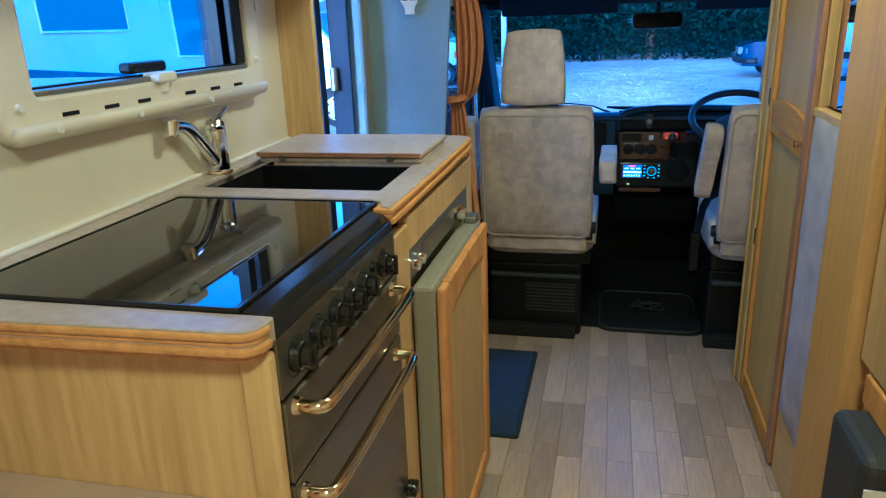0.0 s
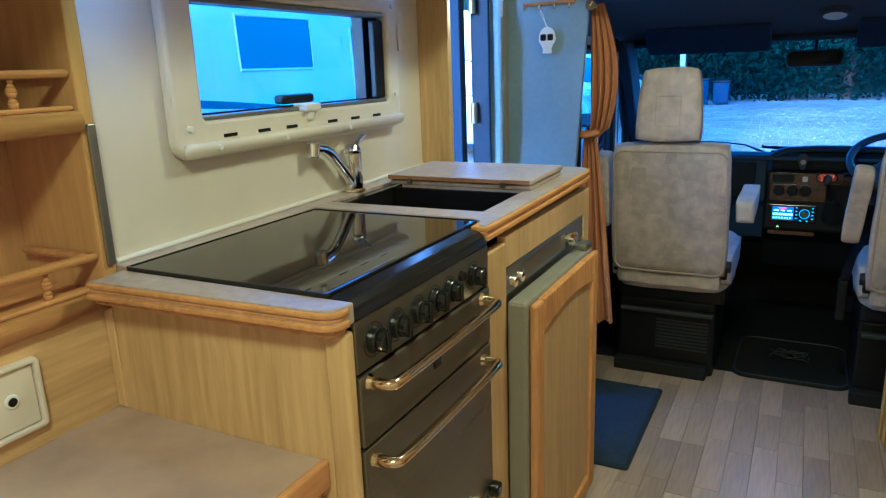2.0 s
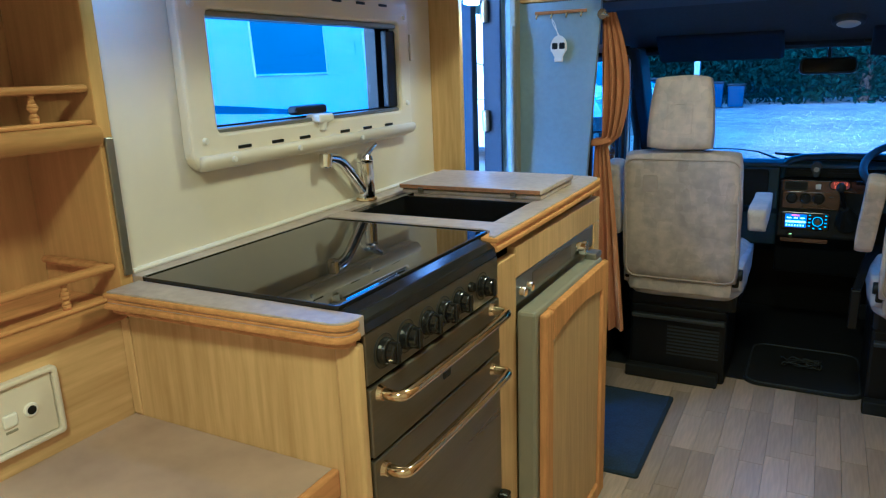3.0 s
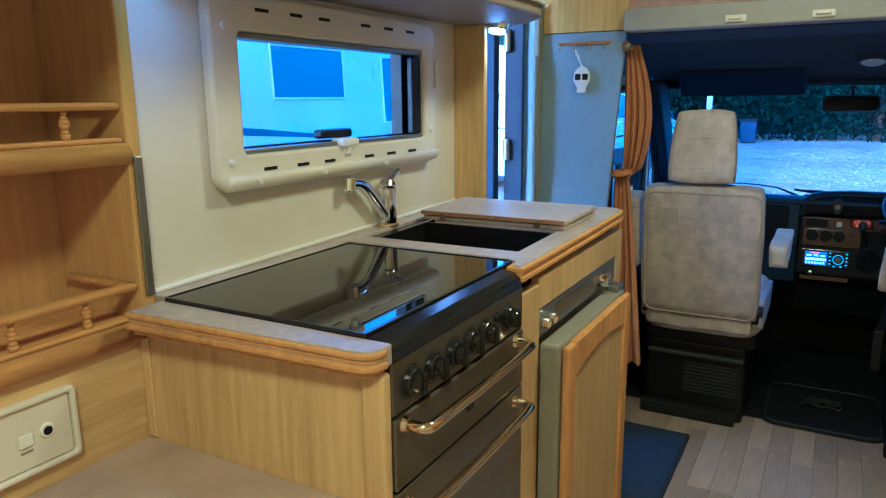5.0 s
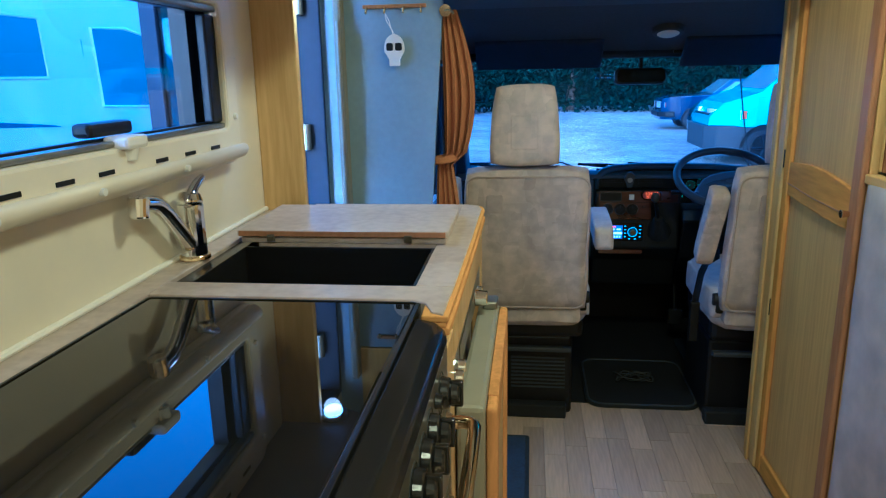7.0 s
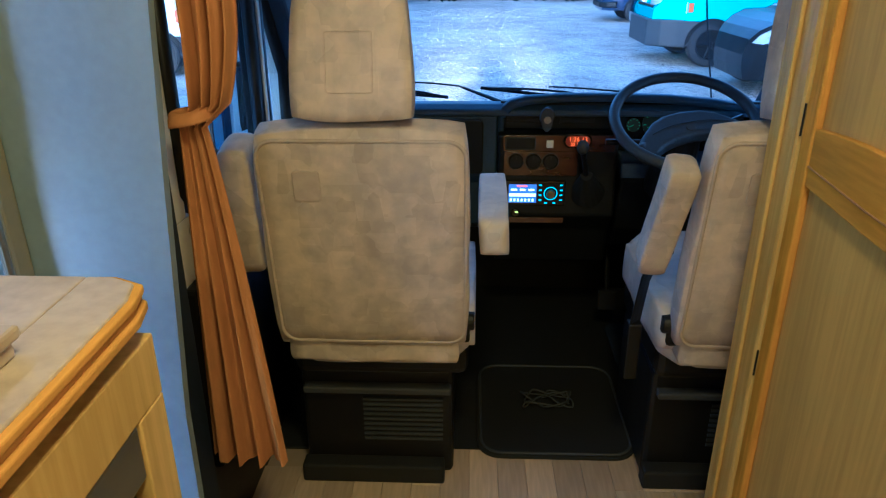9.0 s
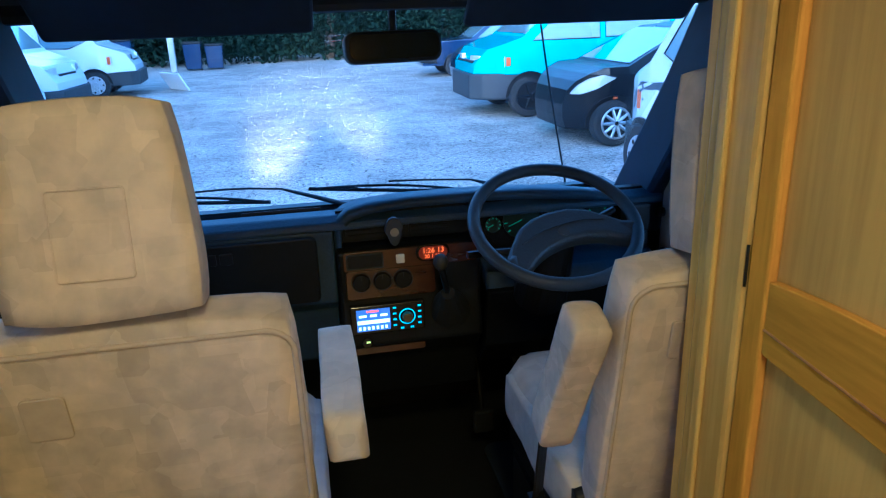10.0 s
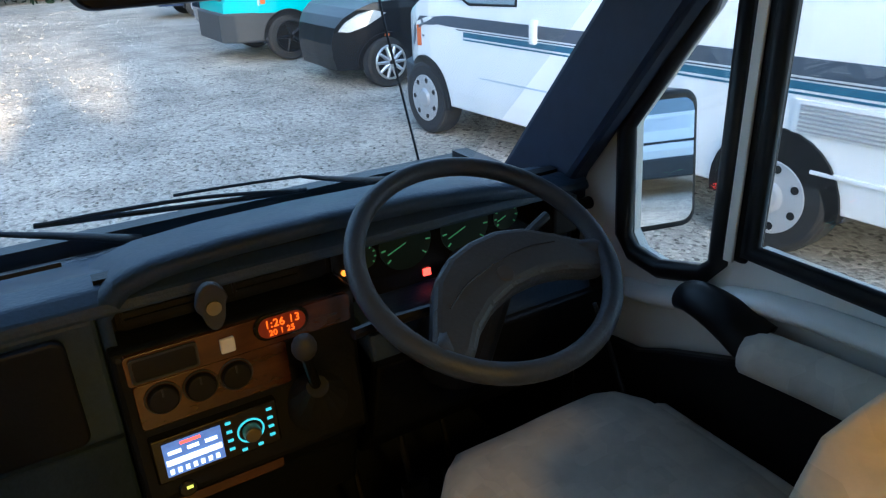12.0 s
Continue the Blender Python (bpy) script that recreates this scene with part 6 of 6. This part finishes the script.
# the motorhome alongside on the driver's side
RVM = pose(4.52, 2.52, GROUND, 0, 0, 3)
rv = coach("motorhome", RVM, "white coachbuilt motorhome with slate and teal side stripes", [CABDOOR, [(0.9, 1.75), (2.1, 1.75), (2.1, 2.25), (0.9, 2.25)]],
           [([(0.0, 0.972), (4.9, 0.972), (5.1, 0.98), (5.1, 1.04), (4.9, 1.06), (0.0, 1.06)], STRIPE), ([(0.0, 0.905), (4.7, 0.905), (4.7, 0.945), (0.0, 0.945)], STRIPE2), ([(0.0, 0.953), (4.8, 0.953), (4.8, 0.961), (0.0, 0.961)], STRIPE), ([(0.0, 0.88), (4.7, 0.88), (4.7, 0.892), (0.0, 0.892)], STRIPE2), ([(5.1, 0.97), (5.32, 0.96), (5.48, 0.88), (5.56, 0.76), (5.60, 0.78), (5.53, 0.93), (5.36, 1.03), (5.1, 1.04)], STRIPE),
            ([(3.62, 0.35), (3.635, 0.35), (3.635, 1.95), (3.62, 1.95)], LETTER), ([(4.58, 0.40), (4.592, 0.40), (4.592, 1.2), (4.58, 1.2)], LETTER), ([(2.6, 0.62), (4.5, 0.60), (4.5, 0.612), (2.6, 0.632)], LETTER), ([(5.3, 0.86), (5.85, 0.86), (5.85, 0.875), (5.3, 0.875)], STRIPE)], wheels=(1.92, 5.30), sides=(-1,))
vent = part("side_vent", turn(box(-1.06, -1.045, 0.95, 1.86, 0.69, 0.86, 0.004), RVM), VAN_WHITE, rv, "white slatted fridge vent")
for i in range(7):
    part("vent_slat", turn(box(-1.072, -1.06, 0.99, 1.82, 0.705 + i * 0.021, 0.714 + i * 0.021), RVM), WHEELTRIM, vent)
part("skirt_rail", turn(box(-1.068, -1.045, 0.6, 1.72, 0.50, 0.525, 0.006), RVM), VAN_WHITE, rv)
part("door_handle", turn(box(-1.09, -1.045, 3.80, 3.87, 0.93, 1.10, 0.02), RVM), VAN_WHITE, rv)

# motorhomes across the yard, noses towards the lane
for x, y, s in ((-3.72, 12.7, 0), (-4.0, 16.0, -3), (-3.7, 20.6, 4)):
    coach("motorhome", pose(x, y, GROUND, 0, 0, -90 + s) @ pose(0, -5.95, 0), "white motorhome parked with its nose to the lane", [CABDOOR, [(1.0, 1.55), (2.4, 1.55), (2.4, 2.05), (1.0, 2.05)]], [])

# parked behind, seen in the door mirror
coach("motorhome", pose(4.6, -12.6, GROUND), "white motorhome parked behind with a dark windscreen", [CABDOOR], [])

TRANSPORTER = [(0.0, 0.34), (0.0, 1.15), (0.10, 1.86), (0.35, 1.96), (3.25, 1.94), (4.05, 1.28), (4.62, 1.10), (4.82, 0.86), (4.86, 0.34)]
vehicle("camper_van", "turquoise camper van with black wheels and grey bumper", "van", pose(2.85, 13.75, GROUND, 0, 0, 90) @ pose(0, -4.86, 0), TRANSPORTER, 1.9, VAN_TURQ, (0.95, 3.95), 0.345,
        [[(2.75, 1.22), (3.9, 1.22), (3.35, 1.72), (2.75, 1.76)], [(1.5, 1.24), (2.65, 1.23), (2.65, 1.76), (1.5, 1.76)], [(0.25, 1.24), (1.4, 1.24), (1.4, 1.76), (0.35, 1.76)]], ((4.0, 1.32), (3.33, 1.88)), (4.35, 4.78, 0.80, 1.0, 0.42), (4.1, 4.9, 0.30, 0.72, GREYBUMPER), 1.2, 0.14, BLACK, 5, grille=(4.80, 0.80, 0.92, 1.1))
HATCH = [(0.0, 0.28), (0.0, 0.9), (0.25, 1.1), (0.55, 1.40), (0.9, 1.46), (1.5, 1.47), (2.0, 1.43), (2.45, 1.24), (2.95, 0.99), (3.3, 0.93), (3.55, 0.86), (3.74, 0.77), (3.86, 0.66), (3.92, 0.52), (3.91, 0.36), (3.86, 0.22)]
HATCH = [(l if l < 3.1 else 3.1 + (l - 3.1) * 0.72, z + (0.05 if 3.2 < l < 3.9 and z > 0.5 else 0.0)) for l, z in HATCH]
vehicle("hatchback_car", "black hatchback with bright multi-spoke alloy wheels", "car", pose(3.10, 10.72, GROUND, 0, 0, 91) @ pose(0, -3.92, 0), HATCH, 1.72, CAR_BLACK, (0.65, 3.10), 0.30,
        [[(1.65, 0.96), (2.75, 0.96), (2.2, 1.30), (1.65, 1.36)], [(0.6, 0.98), (1.55, 0.96), (1.55, 1.36), (0.8, 1.36)]], ((2.9, 1.02), (2.1, 1.40)), None, None, 0.9, 0.28, SILVER, 10, grille=(3.67, 0.34, 0.5, 0.7), taper=0.62, side_lamp=[(3.12, 0.86), (3.27, 0.90), (3.42, 0.86), (3.55, 0.77), (3.62, 0.67), (3.52, 0.66), (3.34, 0.73)])
vehicle("hatchback_car", "dark blue small car with clear headlamps", "car", pose(3.25, 17.1, GROUND, 0, 0, 90) @ pose(0, -3.92, 0), HATCH, 1.72, CAR_BLUE, (0.65, 3.10), 0.30,
        [[(1.65, 0.96), (2.75, 0.96), (2.2, 1.30), (1.65, 1.36)], [(0.6, 0.98), (1.55, 0.96), (1.55, 1.36), (0.8, 1.36)]], ((2.9, 1.02), (2.1, 1.40)), (3.24, 3.56, 0.66, 0.82, 0.36), None, 0.9, 0.28, WHEELTRIM, 0, grille=(3.67, 0.34, 0.5, 0.9))
SALOON = [(0.0, 0.32), (0.0, 0.9), (0.75, 0.96), (1.15, 1.36), (2.35, 1.39), (2.9, 0.98), (4.0, 0.92), (4.2, 0.86), (4.22, 0.30)]
vehicle("saloon_car", "dark blue square-nosed old saloon car", "car", pose(3.45, 21.6, GROUND, 0, 0, 90) @ pose(0, -4.22, 0), SALOON, 1.7, CAR_BLUE, (0.8, 3.35), 0.30,
        [[(1.95, 0.99), (2.75, 0.99), (2.3, 1.32), (1.95, 1.33)], [(1.0, 0.99), (1.85, 0.99), (1.85, 1.33), (1.2, 1.32)]], ((2.86, 1.01), (2.38, 1.36)), (4.12, 4.24, 0.62, 0.80, 0.30), (3.9, 4.30, 0.38, 0.52, BLACK), 0.95, 0.3, WHEELTRIM, 0, grille=(4.21, 0.62, 0.78, 1.0))

vehicle("hatchback_car", "silver small car parked behind beside a motorhome", "car", pose(7.1, -11.4, GROUND), HATCH, 1.72, SILVER, (0.65, 3.10), 0.30,
        [[(1.65, 0.96), (2.75, 0.96), (2.2, 1.30), (1.65, 1.36)]], ((2.9, 1.02), (2.1, 1.40)), (3.24, 3.56, 0.66, 0.82, 0.36), None, 0.9, 0.28, WHEELTRIM, 0, grille=(3.67, 0.34, 0.5, 0.9))

# yard end: board, post, bins, hedge and woods
solo("leaning_board", turn(box(-0.02, 0.02, -0.5, 0.5, 0.0, 0.5, 0.005), pose(-2.9, 20.9, GROUND + 0.02, 0, -30, 35)), VAN_WHITE, "white ramp board leaning by a motorhome", "board")
solo("fence_post", box(-4.12, -3.92, 27.6, 27.8, GROUND, GROUND + 2.6, 0.02), WHEELTRIM, "pale square post at the yard end", "post")
for x, y, h in ((-3.4, 28.2, 1.0), (-2.7, 28.4, 0.9), (-5.6, 28.0, 1.2)):
    bn_ = thing("wheelie_bin", (x, y, GROUND), "dark wheeled bin at the yard end", "bin", "yard bins")
    part("tub", prism([(x - 0.26, GROUND + 0.05), (x + 0.26, GROUND + 0.05), (x + 0.3, GROUND + h * 0.9), (x - 0.3, GROUND + h * 0.9)], "y", y - 0.28, y + 0.28, 0.03), CAR_BLUE, bn_)
    part("lid", box(x - 0.32, x + 0.32, y - 0.32, y + 0.3, GROUND + h * 0.9, GROUND + h * 0.97, 0.02), BLACK, bn_)
    for s in (-1, 1):
        part("wheel", cyl((x + s * 0.2 - 0.03, y + 0.26, GROUND + 0.1), (x + s * 0.2 + 0.03, y + 0.26, GROUND + 0.1), 0.1), RUBBER, bn_)

rng = np.random.default_rng(7)


def leaves(count, x0, x1, y0, y1, h, size, name, label):
    """Loose clumps of leaf blades in a ragged bank."""
    cx = rng.uniform(x0, x1, count)
    cy = rng.uniform(y0, y1, count)
    ht = h * (0.72 + 0.28 * np.sin(cx * 0.9) * np.sin(cx * 0.37 + 1.0))
    cz = GROUND + ht * rng.uniform(0.0, 1.0, count) ** 0.8
    verts, faces = [], []
    a = rng.normal(size=(count, 3))
    b = rng.normal(size=(count, 3))
    a /= np.linalg.norm(a, axis=1)[:, None]
    b -= a * np.sum(a * b, axis=1)[:, None]
    b /= np.linalg.norm(b, axis=1)[:, None]
    s = size * rng.uniform(0.6, 1.4, count)
    for i in range(count):
        c = np.array((cx[i], cy[i], cz[i]))
        k = len(verts)
        verts += [tuple(c - a[i] * s[i]), tuple(c + b[i] * s[i] * 0.45), tuple(c + a[i] * s[i]), tuple(c - b[i] * s[i] * 0.45)]
        faces.append((k, k + 1, k + 2, k + 3))
    me = bpy.data.meshes.new(name)
    me.from_pydata(verts, [], faces)
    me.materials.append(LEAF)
    return tagged(new(name, me), label, "hedge", kind="stuff")


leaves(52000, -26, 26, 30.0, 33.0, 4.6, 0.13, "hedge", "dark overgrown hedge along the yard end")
for x in (-14, -9, -5.5, 1.5, 6.5, 11, 16):
    solo("tree_trunk", tube([(x, 32.4, GROUND), (x + 0.2, 32.4, GROUND + 2.2), (x - 0.1, 32.5, GROUND + 5)], (0.22, 0.09), 8, smooth=1), BARK, "dark trunk standing in the hedge", "tree trunk")
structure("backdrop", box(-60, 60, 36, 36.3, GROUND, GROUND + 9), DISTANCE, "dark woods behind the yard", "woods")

# loose stones on the gravel
count = 30000
px, py = rng.uniform(-3.4, 3.4, count), 4.6 + 22 * rng.uniform(0, 1, count) ** 2
ps = (0.004 + 0.014 * rng.uniform(0, 1, count) ** 3) * (1 + (py - 4.6) * 0.07)
corner = np.array([(1, 0, 0), (0, 1, 0), (-1, 0, 0), (0, -1, 0), (0, 0, 0.45)])
jit = rng.uniform(0.6, 1.3, (count, 5, 1))
ang = rng.uniform(0, 6.28, count)
ca, sa = np.cos(ang), np.sin(ang)
base = corner[None] * jit * ps[:, None, None]
vx = base[..., 0] * ca[:, None] - base[..., 1] * sa[:, None] + px[:, None]
vy = base[..., 0] * sa[:, None] + base[..., 1] * ca[:, None] + py[:, None]
vz = base[..., 2] + GROUND + 0.001
allv = np.stack([vx, vy, vz], -1).reshape(-1, 3)
tri = np.array([(0, 1, 4), (1, 2, 4), (2, 3, 4), (3, 0, 4)])
allf = (tri[None] + 5 * np.arange(count)[:, None, None]).reshape(-1, 3)
me = bpy.data.meshes.new("gravel_stones")
me.from_pydata(allv.tolist(), [], allf.tolist())
me.materials.append(STONES)
tagged(new("gravel_stones", me), "loose pale stones on the gravel yard", "gravel", kind="stuff")

# ---- floor strips, last ----
random.seed(11)
STRIP = 0.07
shared = {}


def lay(x, y, L):
    key = round(L, 3)
    if key not in shared:
        b = box(-STRIP / 2 + 0.0004, STRIP / 2 - 0.0004, -L / 2 + 0.0004, L / 2 - 0.0004, -0.011, 0.0, 0.0006, 1)
        shared[key] = bpy.data.meshes.new("plank")
        b.to_mesh(shared[key])
        b.free()
        shared[key].materials.append(PLANK)
    ob = new("plank", shared[key])
    ob.location = (x, y, 0.0)
    ob.parent = floor


x = -0.42
while x < 0.56:
    y = 0.62
    while y < 2.6:
        L = min(random.choice((0.12, 0.18, 0.24, 0.30)) if y == 0.62 else random.choice((0.24, 0.30, 0.36)), 2.62 - y)
        L = 2.62 - y if 2.62 - y - L < 0.1 else L
        lay(x + STRIP / 2, y + L / 2, L)
        y = round(y + L, 3)
    x += STRIP
tagged(obj("floor_rest", box(-0.95, -0.4205, REAR, 2.54, -0.0118, -0.0015), PLANK, floor), kind="stuff")
tagged(obj("floor_rest", box(0.5605, RIGHT, REAR, 2.54, -0.0118, -0.0015), PLANK, floor), kind="stuff")
tagged(obj("floor_rest", box(-0.42, 0.56, REAR, 0.62, -0.0118, -0.0025), PLANK, floor), kind="stuff")
